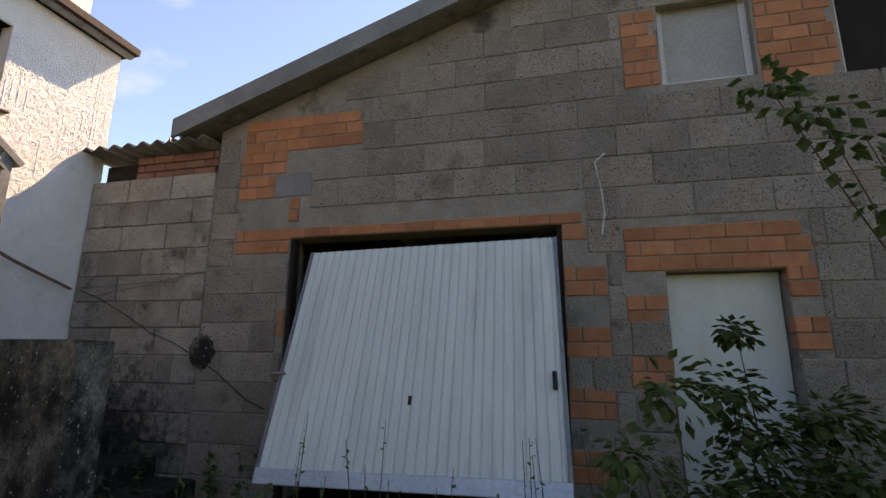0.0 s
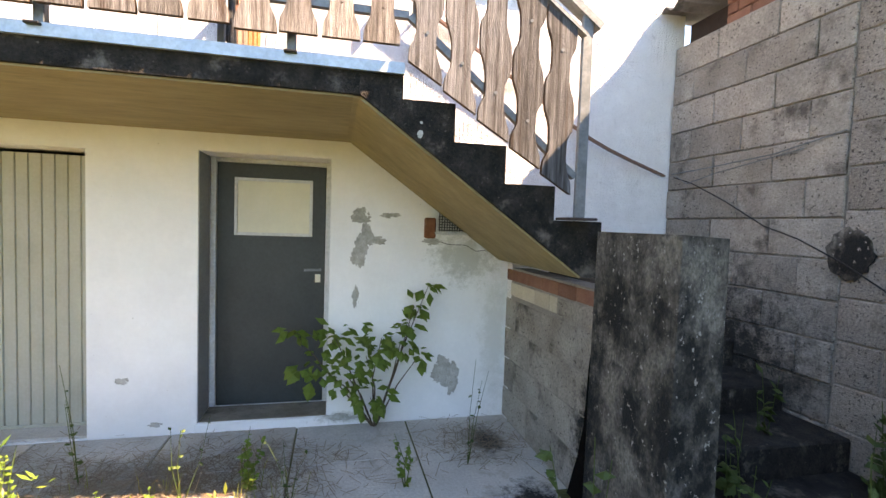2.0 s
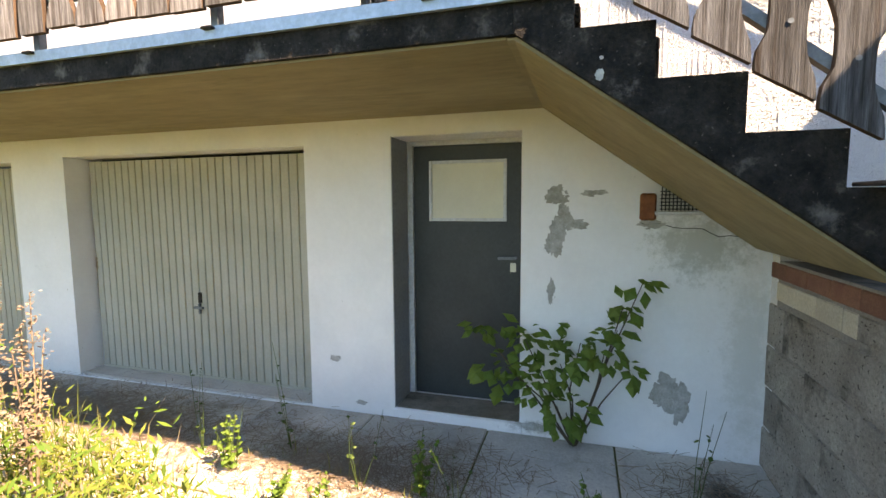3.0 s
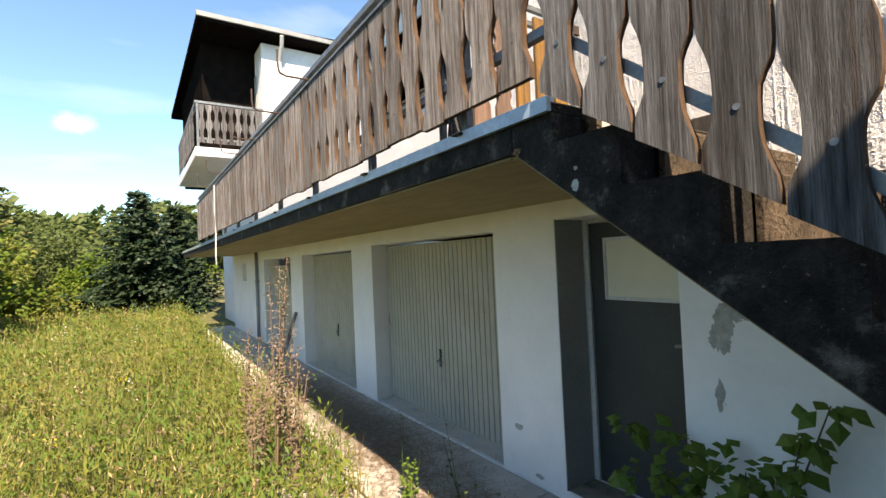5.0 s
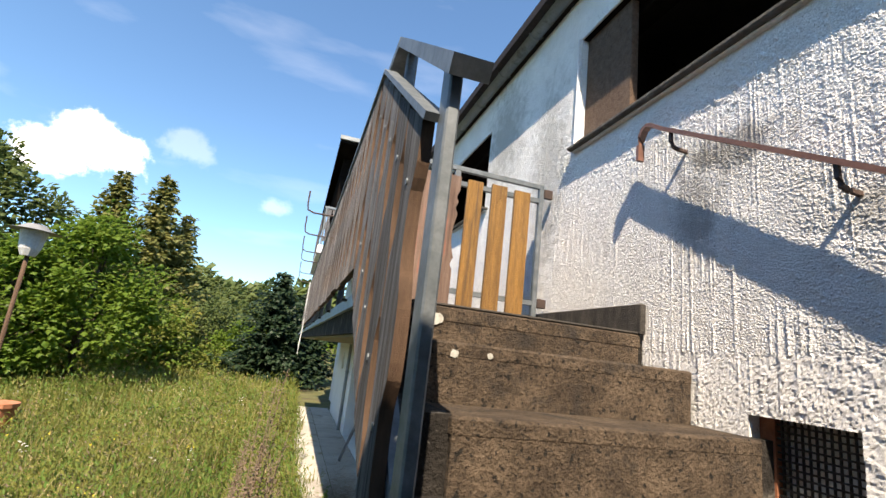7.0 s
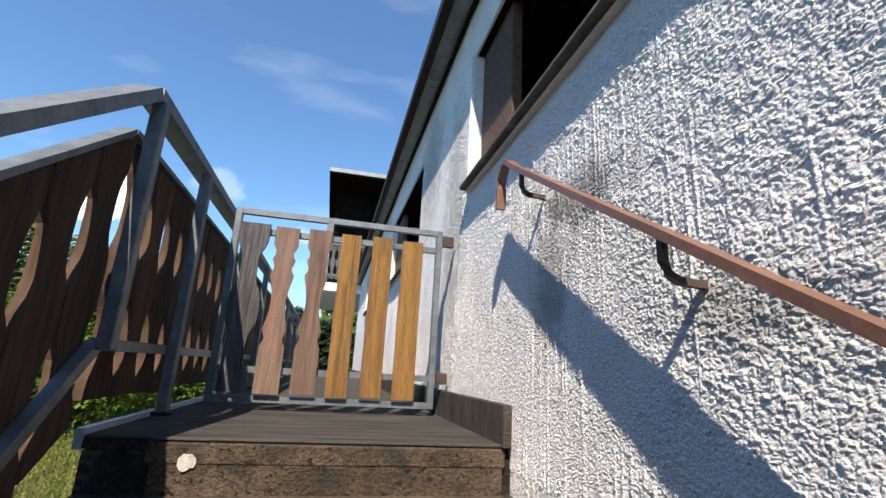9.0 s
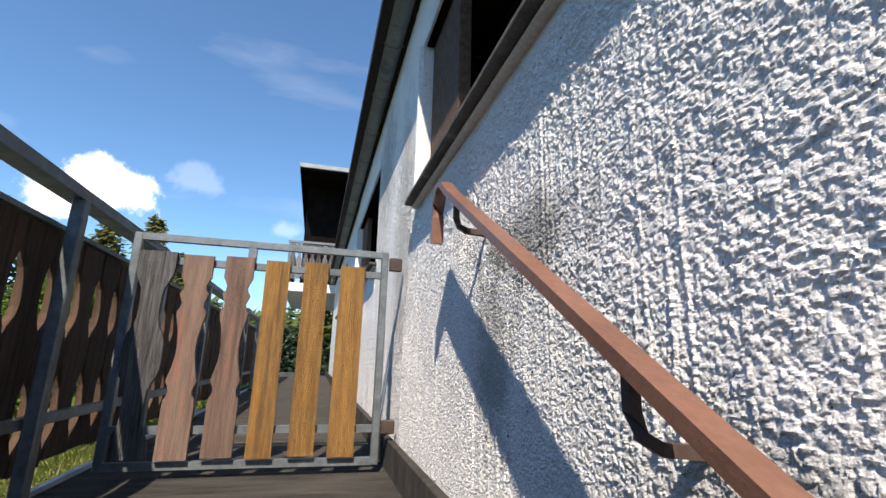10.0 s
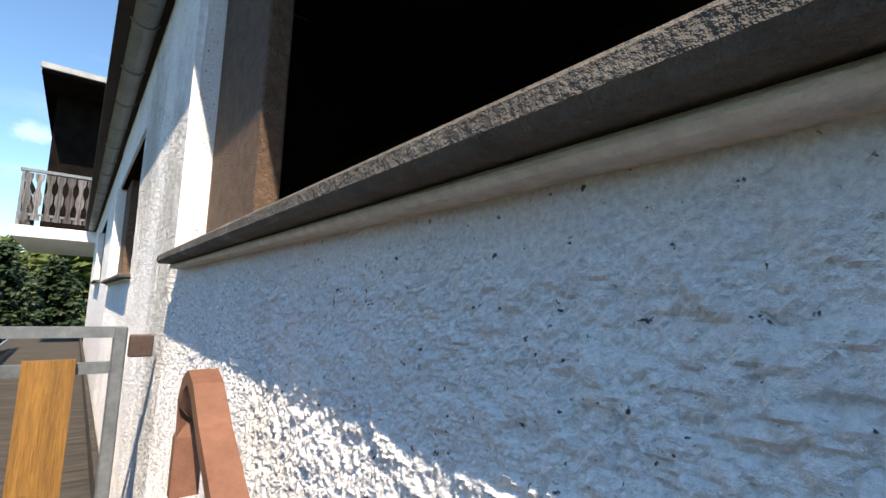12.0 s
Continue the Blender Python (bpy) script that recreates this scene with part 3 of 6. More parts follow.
part("ledge", box(NB(), -2.223, XS - 0.002, FAR, 2.15, 2.402, DECK - 0.012), M["black_concrete"], deck)
part("felt", box(NB(), XU + 0.006, -2.18, FAR, 2.168, DECK - 0.010, DECK, 0.003), M["felt"], deck, "wrinkled grey roofing felt on the deck")
part("felt", box(NB(), -2.178, XS - 0.002, FAR, 2.15, DECK - 0.011, DECK - 0.001, 0.003), M["felt"], deck)
part("flashing", box(NB(), XS - 0.0005, XS + 0.022, FAR, 2.152, 2.400, 2.456), M["zinc"], deck, "blue-grey zinc drip edge")
part("upstand", box(NB(), XU + 0.002, XU + 0.035, FAR, 2.185, DECK - 0.01, DECK + 0.13, 0.004), M["felt"], deck, "bent metal upstand along the wall foot")

stair = thing("concrete_stair", "black weathered concrete stair with worn aggregate treads", "stair")
part("stair_slab", prism(NB(), [(1.932, 2.398), (1.932, 2.288), (3.22, soffit_z(3.22)), (3.32, soffit_z(3.22)), (3.32, 1.69), (3.02, 1.69), (3.02, 1.88), (2.722, 1.88), (2.722, 2.083), (2.43, 2.083), (2.43, 2.283), (2.15, 2.283), (2.15, 2.398)], "x", XW + 0.008, XS - 0.004), M["black_concrete"], stair)
part("soffit", prism(NB(), [(1.90, 2.283), (1.90, 2.272), (1.93, 2.272), (3.21, soffit_z(3.22) - 0.008), (3.215, soffit_z(3.22) + 0.002), (1.94, 2.281)], "x", XW + 0.006, XS - 0.03), M["soffit"], stair, "ochre painted sloping soffit")
for i, ((y0, z0), (y1, z1)) in enumerate(zip(STEPS, STEPS[1:])):
    x1 = XS + 0.003 if z1 > 1.6 else -2.3
    if z1 > 1.6:
        part("riser", box(NB(), XU + 0.03, XS - 0.19, y0 + 0.002, y0 + 0.022, z1 + 0.001, z0 - 0.022), M["step"], stair, "pitted aggregate riser")
    part("tread", box(NB(), XU + 0.02, x1 - 0.19, y0 + 0.003, y1 + 0.024, z1 - 0.05, z1 + 0.004, 0.008), M["step"], stair, "worn aggregate tread")
part("tread", box(NB(), XU + 0.02, XS - 0.17, 2.05, 2.172, DECK - 0.075, DECK - 0.013, 0.006), M["step"], stair)
# wall under the stair, and the pier at its end
wall_u = setting("wall_under_stair", box(NB(), XW, -1.885, YU, YU + 0.16, -0.05, 1.30), M["mortar"], "grey block wall under the stair")
pier = setting("parapet_pier", prism(NB(), [(3.22, -0.05), (3.48, -0.05), (3.47, 1.625), (3.235, 1.635)], "x", -1.90, -1.25), M["pillar"], "mould-blackened concrete parapet pier")
setting("parapet_wall", box(NB(), XU, -1.902, 3.462, 3.478, -0.05, 1.26), M["pillar"])
# lower flight: towards the house, then round to the left
lower = thing("lower_steps", "overgrown dark concrete steps beside the block wall", "steps")
for i, (x, z) in enumerate([(-0.82, 0.11), (-1.23, 0.30), (-1.61, 0.485), (-2.04, 0.66), (-2.45, 0.86), (-2.80, 1.06)]):
    part("step", box(NB(), XU, x, 3.482, YG - 0.004, -0.05 if i == 0 else z - 0.205, z, 0.012), M["black_concrete"] if i < 5 else M["step"], lower)
setting("landing_fill", box(NB(), XU, -2.45, 3.484, 3.92, 1.062, 1.264, 0.01), M["step"])

# ---- upper front of the house ----
W1, W2 = (1.50, 3.80, 3.638, 4.45), (-2.0, -0.04, 3.638, 4.45)
W3 = (-6.0, -4.1, 3.70, 4.47)
EAVE, YC = 4.82, 4.85
ys = sorted({-9.2, YC, *(a for h in (W1, W2, W3) for a in h[:2])})
zs = sorted({2.29, EAVE, *(a for h in (W1, W2, W3) for a in h[2:])})
wall_up = setting("wall_upper", cells(NB(), [*ys], zs, [W1, W2, W3], lambda u, v, d: (XU - 0.012 - d, u, v), 0.30), M["roughcast"], "white roughcast house wall")
# foot of the upper wall beside the stair, with the cellar vent through it
VENT = (2.675, 3.02, 1.885, 2.157)
bm = NB()
for a, b, lo, hi in ((1.95, VENT[0], None, 2.29), (VENT[1], 3.30, None, 2.29), (VENT[0], VENT[1], VENT[3], 2.29), (VENT[0], VENT[1], None, VENT[2]), (3.30, YC, -0.05, 2.29)):
    z0 = (lambda y: soffit_z(y) + 0.02) if lo is None else (lambda y, q=lo: q)
    prism(bm, [(a, z0(a)), (b, z0(b)), (b, hi), (a, hi)], "x", XU - 0.012, XU - 0.28)
setting("wall_upper_foot", bm, M["roughcast"])


def rough_sheet(name, y0, y1, z0, z1, step, holes, amp, material):
    """Thrown plaster: a close grid of lumps, trowel ridges and pits."""
    ny, nz = int((y1 - y0) / step), int((z1 - z0) / step)
    rs = np.random.RandomState(7)

    bend = [np.zeros((ny + 1, nz + 1)), np.zeros((ny + 1, nz + 1))]

    def field(cy, cz):
        a = rs.rand(int((y1 - y0) / cy) + 4, int((z1 - z0) / cz) + 4)
        u, v = np.linspace(y0, y1, ny + 1), np.linspace(z0, z1, nz + 1)
        U, V = np.meshgrid((u - y0) / cy, (v - z0) / cz, indexing="ij")
        U = np.clip(U + bend[0] / cy, 0, a.shape[0] - 2.01)
        V = np.clip(V + bend[1] / cz, 0, a.shape[1] - 2.01)
        i, j = U.astype(int), V.astype(int)
        f, g = U - i, V - j
        f, g = f * f * (3 - 2 * f), g * g * (3 - 2 * g)
        return (a[i, j] * (1 - f) + a[i + 1, j] * f) * (1 - g) + (a[i, j + 1] * (1 - f) + a[i + 1, j + 1] * f) * g

    def lumps(cy, cz, fill):
        """Thrown blobs: overlapping domes of uneven height, one to a cell."""
        u, v = np.linspace(y0, y1, ny + 1) / cy, np.linspace(z0, z1, nz + 1) / cz
        U, V = np.meshgrid(u - u[0], v - v[0], indexing="ij")
        U, V = U + bend[0] / cy, V + bend[1] / cz
        na, nb = int((y1 - y0) / cy) + 8, int((z1 - z0) / cz) + 8
        pu, pv, ph = rs.rand(na, nb), rs.rand(na, nb), rs.rand(na, nb)
        i, j = np.floor(U).astype(int), np.floor(V).astype(int)
        top = np.zeros(U.shape)
        for di in (-1, 0, 1):
            for dj in (-1, 0, 1):
                a, b = np.clip(i + di + 2, 0, na - 1), np.clip(j + dj + 2, 0, nb - 1)
                d2 = (U - i - di - pu[a, b]) ** 2 + (V - j - dj - pv[a, b]) ** 2
                top = np.maximum(top, (0.25 + 0.75 * ph[a, b]) * np.sqrt(np.clip(1 - d2 / fill, 0, 1)))
        return top

    tear = lambda q, lo, hi: (lambda k: k * k * (3 - 2 * k))(np.clip((q - lo) / (hi - lo), 0, 1))
    s1, s2 = field(0.014, 0.011) - 0.5, field(0.013, 0.012) - 0.5
    bend[0], bend[1] = 0.010 * s1, 0.008 * s2
    wide, patchy = field(0.045, 0.036), field(0.16, 0.13)
    big, mid = lumps(0.0165, 0.0115, 0.55), lumps(0.0092, 0.0068, 0.50)
    small, grit = lumps(0.0058, 0.0047, 0.45), field(0.0034, 0.0032)
    Y, Z = np.meshgrid(np.linspace(y0, y1, ny + 1), np.linspace(z0, z1, nz + 1), indexing="ij")
    coarse = 0.22 + 0.78 * tear(Y + 0.5 * (patchy - 0.5), 2.50, 3.10)
    h = coarse * (0.95 * big * tear(wide, 0.3, 0.7) + 0.35 * wide) + (0.45 + 0.4 * coarse) * mid + 0.62 * small + 0.55 * grit
    # pulls of the trowel: upright ridges and scratches
    bend[0], bend[1] = 0.004 * s1, 0.004 * s2
    comb = np.clip(field(0.22, 0.30) * 1.9 - 0.45, 0, 1) * (1.25 - 0.8 * coarse)
    comb = np.clip(comb + 0.5 * np.exp(-((Y - 2.5) / 0.3) ** 2), 0, 1)
    pull = np.clip(field(0.0085, 0.45) - 0.62, 0, 1) / 0.38
    line = np.clip(field(0.013, 0.60) - 0.86, 0, 1) / 0.14
    h += comb * 1.15 * pull + 1.25 * line - 0.5 * comb * np.clip(field(0.011, 0.5) - 0.72, 0, 1) / 0.28
    # smoothed plaster below the window sill, with dragged folds
    fold = tear(field(0.022, 0.015), 0.50, 0.66) + 0.8 * tear(field(0.012, 0.009), 0.52, 0.70)
    soft = 0.30 * wide + 0.62 * fold * (0.45 + 0.9 * patchy) + 0.75 * mid * tear(patchy, 0.3, 0.7) + 0.45 * small + 0.25 * grit + 0.8 * line + 0.35 * pull * comb
    band = tear(Z - 0.16 * (wide - 0.5) - 0.12 * (patchy - 0.5), 3.30, 3.46) * tear(3.3 - Y, 0.0, 0.7) * tear(Y, 1.2, 1.5)
    near_sill = tear(Z, W1[2] - 0.13, W1[2] - 0.03) * tear(Y, 1.35, 1.5)
    soft *= 1 - 0.75 * near_sill
    X = XU - 0.010 + amp * (h * (1 - band) + (0.45 + (1.3 + 0.9 * tear(Y, 1.9, 2.6)) * (soft - 0.35)) * band)
    verts = np.stack([X, Y, Z], -1).reshape(-1, 3)
    i, j = np.meshgrid(np.arange(ny), np.arange(nz), indexing="ij")
    cy, cz = y0 + (i + 0.5) * step, z0 + (j + 0.5) * step
    ok = np.ones_like(i, bool)
    for a, b, c, d in holes:
        ok &= ~((cy > a) & (cy < b) & (cz > c) & (cz < d))
    under = np.where(cy < 1.95, DECK - 0.05, np.where(cy < 3.30, 2.285 - (cy - 1.93) * 0.711 + 0.10, 0.0))
    ok &= cz > under
    n = nz + 1
    q = np.stack([i * n + j, (i + 1) * n + j, (i + 1) * n + j + 1, i * n + j + 1], -1)[ok]
    me = bpy.data.meshes.new(name)
    me.from_pydata(verts.tolist(), [], q.tolist())
    me.materials.append(material)
    me.polygons.foreach_set("use_smooth", [False] * len(me.polygons))
    ob = new(name, me)
    ob.parent = wall_up
    ob["label"] = "coarse thrown plaster with trowel ridges"
    return ob


FINE = (1.30, 3.42, 2.36, W1[2])
rough_sheet("roughcast", *FINE, 0.0024, [VENT], 0.0033, M["roughcast"])
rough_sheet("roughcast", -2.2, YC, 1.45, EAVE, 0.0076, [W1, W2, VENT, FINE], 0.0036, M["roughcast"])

# windows
def window(name, o, board, label):
    a, b, c, d = o
    w = tagged(new(name), label, kind="structure")
    bm = NB()
    for y0, y1, z0, z1 in ((a, a + 0.06, c, d), (b - 0.06, b, c, d), (a + 0.06, b - 0.06, c, c + 0.05), (a + 0.06, b - 0.06, d - 0.06, d)):
        box(bm, XU - 0.20, XU - 0.14, y0, y1, z0, z1, 0.004)
    # Near-black frame and added liners put the hole's shade into colour.
    part("window_frame", bm, M["near_black"], w, "brown wooden frame darkened to near-black")
    part("lining", box(NB(), XU - 0.315, XU - 0.205, a + 0.001, a + 0.007, c + 0.004, d - 0.008), M["near_black"], w, "added near-black jamb liner standing in for the hole's shade")
    part("lining", box(NB(), XU - 0.315, XU - 0.02, a + 0.008, b - 0.008, d - 0.007, d - 0.001), M["near_black"], w)
    if board:
        part("board", box(NB(), XU - 0.110, XU - 0.058, a + 0.004, a + board, c + 0.002, d - 0.003, 0.004), M["pebbled"], w, "pebbled brown board in the opening")
    part("sill", box(NB(), XU - 0.14, XU + 0.050, a - 0.02, b + 0.08, c - 0.026, c - 0.002, 0.006), M["sill"], w, "lichened projecting sill")
    part("sill_band", box(NB(), XU - 0.02, XU + 0.020, a - 0.01, b + 0.06, c - 0.038, c - 0.027, 0.004), M["cream_render"], w, "plain cream bed under the sill")
    part("reveal", box(NB(), XU - 0.30, XU + 0.012, a - 0.004, a - 0.001, c, d), M["smooth_white"], w)
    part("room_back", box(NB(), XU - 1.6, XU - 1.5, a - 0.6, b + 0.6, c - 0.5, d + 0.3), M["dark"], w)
    return w


window("window_1", W1, 0.45, "open window hole with a pebbled brown board and lichened sill")
window("window_2", W2, 0.5, "dark window with brown boards in the white wall")
window("window_3", W3, 0.5, "dark window with brown boards in the white wall")
# Unseen inner shell, coloured near-black so the window holes read unlit.
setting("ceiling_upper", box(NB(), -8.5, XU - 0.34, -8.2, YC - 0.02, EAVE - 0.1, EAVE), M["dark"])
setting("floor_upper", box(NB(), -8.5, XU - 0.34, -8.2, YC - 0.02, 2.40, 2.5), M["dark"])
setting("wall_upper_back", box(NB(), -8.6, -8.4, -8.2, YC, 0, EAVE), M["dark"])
setting("wall_gable", box(NB(), -8.4, XU - 0.33, YC - 0.3, YC, 0, EAVE), M["roughcast"])

# roof of the house and its gutter
roof = setting("roof_house", prism(NB(), [(-3.09, EAVE + 0.02), (-3.09, EAVE + 0.10), (-5.8, EAVE + 1.55), (-8.7, EAVE + 0.09), (-8.7, EAVE + 0.0)], "y", -9.2, YC + 0.06), M["tar"], "dark slate roof of the long house")
gut = thing("roof_gutter", "half-round grey zinc gutter under the eave", "gutter")
bm = NB()
seg = 10
prof = [(0.062 * math.cos(math.pi + math.pi * k / seg), 0.062 * math.sin(math.pi + math.pi * k / seg)) for k in range(seg + 1)]
prof += [(0.055 * x / 0.062, 0.055 * z / 0.062) for x, z in prof[::-1]]
prism(bm, [(-3.205 + x, EAVE + 0.05 + z) for x, z in prof], "y", -9.2, YC + 0.05)
part("trough", bm, M["gutter"], gut, smooth=False)
for k in range(22):
    yb = YC - 0.3 - 0.6 * k
    bm = NB()
    pts = [(-3.205 + 0.067 * math.cos(math.pi + math.pi * i / 8), yb, EAVE + 0.05 + 0.067 * math.sin(math.pi + math.pi * i / 8)) for i in range(9)]
    tube(bm, pts, 0.007, 5)
    part("bracket", bm, M["gutter"], gut)
chim = thing("chimney", "white rendered chimney with dark slate cap", "chimney")
part("stack", box(NB(), -4.15, -3.62, 4.10, 4.68, EAVE + 0.2, EAVE + 1.05, 0.01), M["smooth_white"], chim)
part("cap", box(NB(), -4.25, -3.52, 4.0, 4.78, EAVE + 1.05, EAVE + 1.13, 0.01), M["fascia"], chim)

# ---- outbuilding of concrete blocks ----
DOOR = (-0.90, 1.505, 0.0, 2.565)
HATCH = (2.235, 3.02, 0.0, 2.165)
UWIN = [(2.34, 3.02, 3.67, 4.42), (3.58, 4.4, 3.58, 4.35)]
RIDGE = (3.0, 5.39)
def rake(x):
    return RIDGE[1] - 0.05 - 0.345 * abs(x - RIDGE[0])
XL, XR = -1.745, 7.7
bm = NB()
gx = sorted({XL, XR, RIDGE[0], DOOR[0], DOOR[1], HATCH[0], HATCH[1], *(a for h in UWIN for a in h[:2])})
for a, b in zip(gx, gx[1:]):
    mid = (a + b) / 2
    cuts = [h for h in (DOOR, HATCH, *UWIN) if h[0] < mid < h[1]]
    z = -0.05
    spans = []
    for h in sorted(cuts, key=lambda h: h[2]):
        if h[2] > z:
            spans.append((z, h[2]))
        z = h[3]
    for lo, hi in spans:
        prism(bm, [(a, lo), (b, lo), (b, hi), (a, hi)], "y", YG + 0.008, YG + 0.25)
    prism(bm, [(a, z), (b, z), (b, rake(b)), (a, rake(a))], "y", YG + 0.008, YG + 0.25)
wall_g = setting("wall_outbuilding", bm, M["mortar"], "grey concrete block gable wall with orange brick repairs")
wall_l = setting("wall_link", box(NB(), XU + 0.004, XL - 0.002, YG + 0.008, YG + 0.25, -0.05, 3.26), M["mortar"], "lower weathered block wall beside the house corner")
setting("wall_outbuilding_side", box(NB(), XL, XL + 0.25, YG + 0.252, 14, -0.05, rake(XL) - 0.05), M["block"])
setting("wall_outbuilding_far", box(NB(), XR - 0.25, XR, YG + 0.252, 14, -0.05, rake(XR) - 0.05), M["block"])
setting("wall_outbuilding_back", prism(NB(), [(XL, -0.05), (XR, -0.05), (XR, rake(XR)), (RIDGE[0], rake(RIDGE[0])), (XL, rake(XL))], "y", 14, 14.2), M["block"])
# Floor coloured near-black for the shade below the jammed door.
setting("floor_outbuilding", box(NB(), XL + 0.25, XR - 0.25, YG + 0.1, 14, -0.06, -0.01), M["dark"])

# roof with a fascia board along the rake
bm = NB()
e0, e1 = -2.10, XR + 0.4
up = 0.16
for a, b in ((e0, RIDGE[0]), (RIDGE[0], e1)):
    prism(bm, [(a, rake(a) + 0.03), (b, rake(b) + 0.03), (b, rake(b) + up), (a, rake(a) + up)], "y", 4.55, 14.3)
roof_g = setting("roof_outbuilding", bm, M["eternit"], "shallow cement sheet roof")
bm = NB()
for a, b in ((e0 - 0.01, RIDGE[0]), (RIDGE[0], e1)):
    prism(bm, [(a, rake(a) - 0.01), (b, rake(b) - 0.01), (b, rake(b) + up + 0.02), (a, rake(a) + up + 0.02)], "y", 4.515, 4.548)
part("fascia", bm, M["fascia"], roof_g, "grey fascia board along the rake")
g2 = thing("eave_gutter", "bent grey gutter end under the outbuilding eave", "gutter")
bm = NB()
prism(bm, [(-2.11 + 0.07 * math.cos(math.pi + math.pi * k / 8), 3.60 + 0.07 * math.sin(math.pi + math.pi * k / 8)) for k in range(9)] +
      [(-2.11 + 0.062 * math.cos(2 * math.pi - math.pi * k / 8), 3.60 + 0.062 * math.sin(2 * math.pi - math.pi * k / 8)) for k in range(9)], "y", 4.57, 14)
part("trough", bm, M["gutter"], g2)

# corrugated sheet over the link wall
def corrugated(x0, x1, y0, y1, z, pitch, height, slope, thick=0.012):
    bm = NB()
    n = int((x1 - x0) / pitch * 8)
    rows = []
    for k in range(n + 1):
        x = x0 + (x1 - x0) * k / n
        zz = z + height * math.sin(2 * math.pi * (x - x0) / pitch)
        rows.append([bm.verts.new((x, y, zz + dz + slope * (y - y0))) for y, dz in ((y0, 0), (y1, 0), (y1, thick), (y0, thick))])
    for a, b in zip(rows, rows[1:]):
        for q in range(4):
            bm.faces.new((a[q], b[q], b[(q + 1) % 4], a[(q + 1) % 4]))
    bm.faces.new(rows[0]), bm.faces.new(rows[-1][::-1])
    bmesh.ops.recalc_face_normals(bm, faces=bm.faces)
    return bm
setting("roof_link", corrugated(-3.46, -1.80, 4.60, 9.0, 3.57, 0.177, 0.026, 0.05), M["eternit"], "mossy corrugated cement sheet", True)
setting("link_beam", box(NB(), XU + 0.01, XL - 0.01, 4.9, 5.05, 3.27, 3.50), M["tar"])

# blocks and bricks, piece by piece
def block_mesh(name, w, h, d, mat, b=0.006):
    bm = box(NB(), -w / 2, w / 2, -d, 0, -h / 2, h / 2, b)
    me = bpy.data.meshes.new(name)
    bm.to_mesh(me); bm.free()
    me.materials.append(mat)
    return me

PATCH = [(-1.45, -0.23, 3.42, 3.73), (-1.47, -0.99, 3.20, 3.42), (-1.48, -1.09, 2.96, 3.20), (-1.19, 1.69, 2.565, 2.66), (-1.46, -0.90, 2.43, 2.66), (1.505, 1.68, 2.43, 2.565),
         (1.505, 1.82, 1.99, 2.21), (1.505, 1.82, 1.53, 1.74), (1.505, 1.83, 1.10, 1.31), (1.505, 1.83, 0.66, 0.87), (-0.97, -0.90, 1.69, 1.96), (1.96, 3.19, 2.165, 2.44), (1.95, 2.235, 1.76, 1.98),
         (1.95, 2.235, 1.32, 1.53), (3.02, 3.20, 1.96, 2.165), (3.02, 3.22, 1.60, 1.77), (3.04, 3.56, 3.58, 4.35), (2.05, 2.32, 3.67, 4.30), (-0.92, -0.83, 2.72, 2.92)]
SLATE = (-1.09, -0.72, 2.96, 3.19)

def inside(x, z, r, pad=0.0):
    return r[0] - pad < x < r[1] + pad and r[2] - pad < z < r[3] + pad

def lay(parent, x0, x1, z0, z1, w, h, mats, name, yface, seed, top=None, skip=(), proud=0.004, gap=0.008):
    r = random.Random(seed)
    cache = {}
    z, row = z0, 0
    while z + h * 0.6 < z1:
        x = x0 - (w / 2 if row % 2 else 0) - r.uniform(0, 0.04)
        while x < x1:
            a, b = max(x + gap / 2, x0), min(x + w - gap / 2, x1)
            cx, cz = (a + b) / 2, z + h / 2
            x += w
            if b - a < 0.05 or (top and cz + h / 2 > top(a) - 0.02) or (top and cz + h / 2 > top(b) - 0.02):
                continue
            # shorten the piece where an opening or another masonry patch cuts it
            clear = [(a, b)]
            for s in skip:
                if s[2] < cz + h * 0.3 and cz - h * 0.3 < s[3]:
                    nxt = []
                    for p, q in clear:
                        if s[1] <= p or s[0] >= q:
                            nxt.append((p, q))
                        else:
                            if s[0] - p > 0.05:
                                nxt.append((p, s[0] - 0.006))
                            if q - s[1] > 0.05:
                                nxt.append((s[1] + 0.006, q))
                    clear = nxt
            for p, q in clear:
                key = round((q - p) / 0.02) * 0.02
                m = mats[r.randrange(len(mats))]
                if (key, m.name) not in cache:
                    cache[key, m.name] = block_mesh(name, key, h - gap, 0.09, m, 0.007)
                ob = piece(name, cache[key, m.name], parent, pose((p + q) / 2, yface - r.uniform(0, proud), cz, r.uniform(-0.4, 0.4), r.uniform(-0.25, 0.25), 180 + r.uniform(-0.3, 0.3)))
        z += h
        row += 1
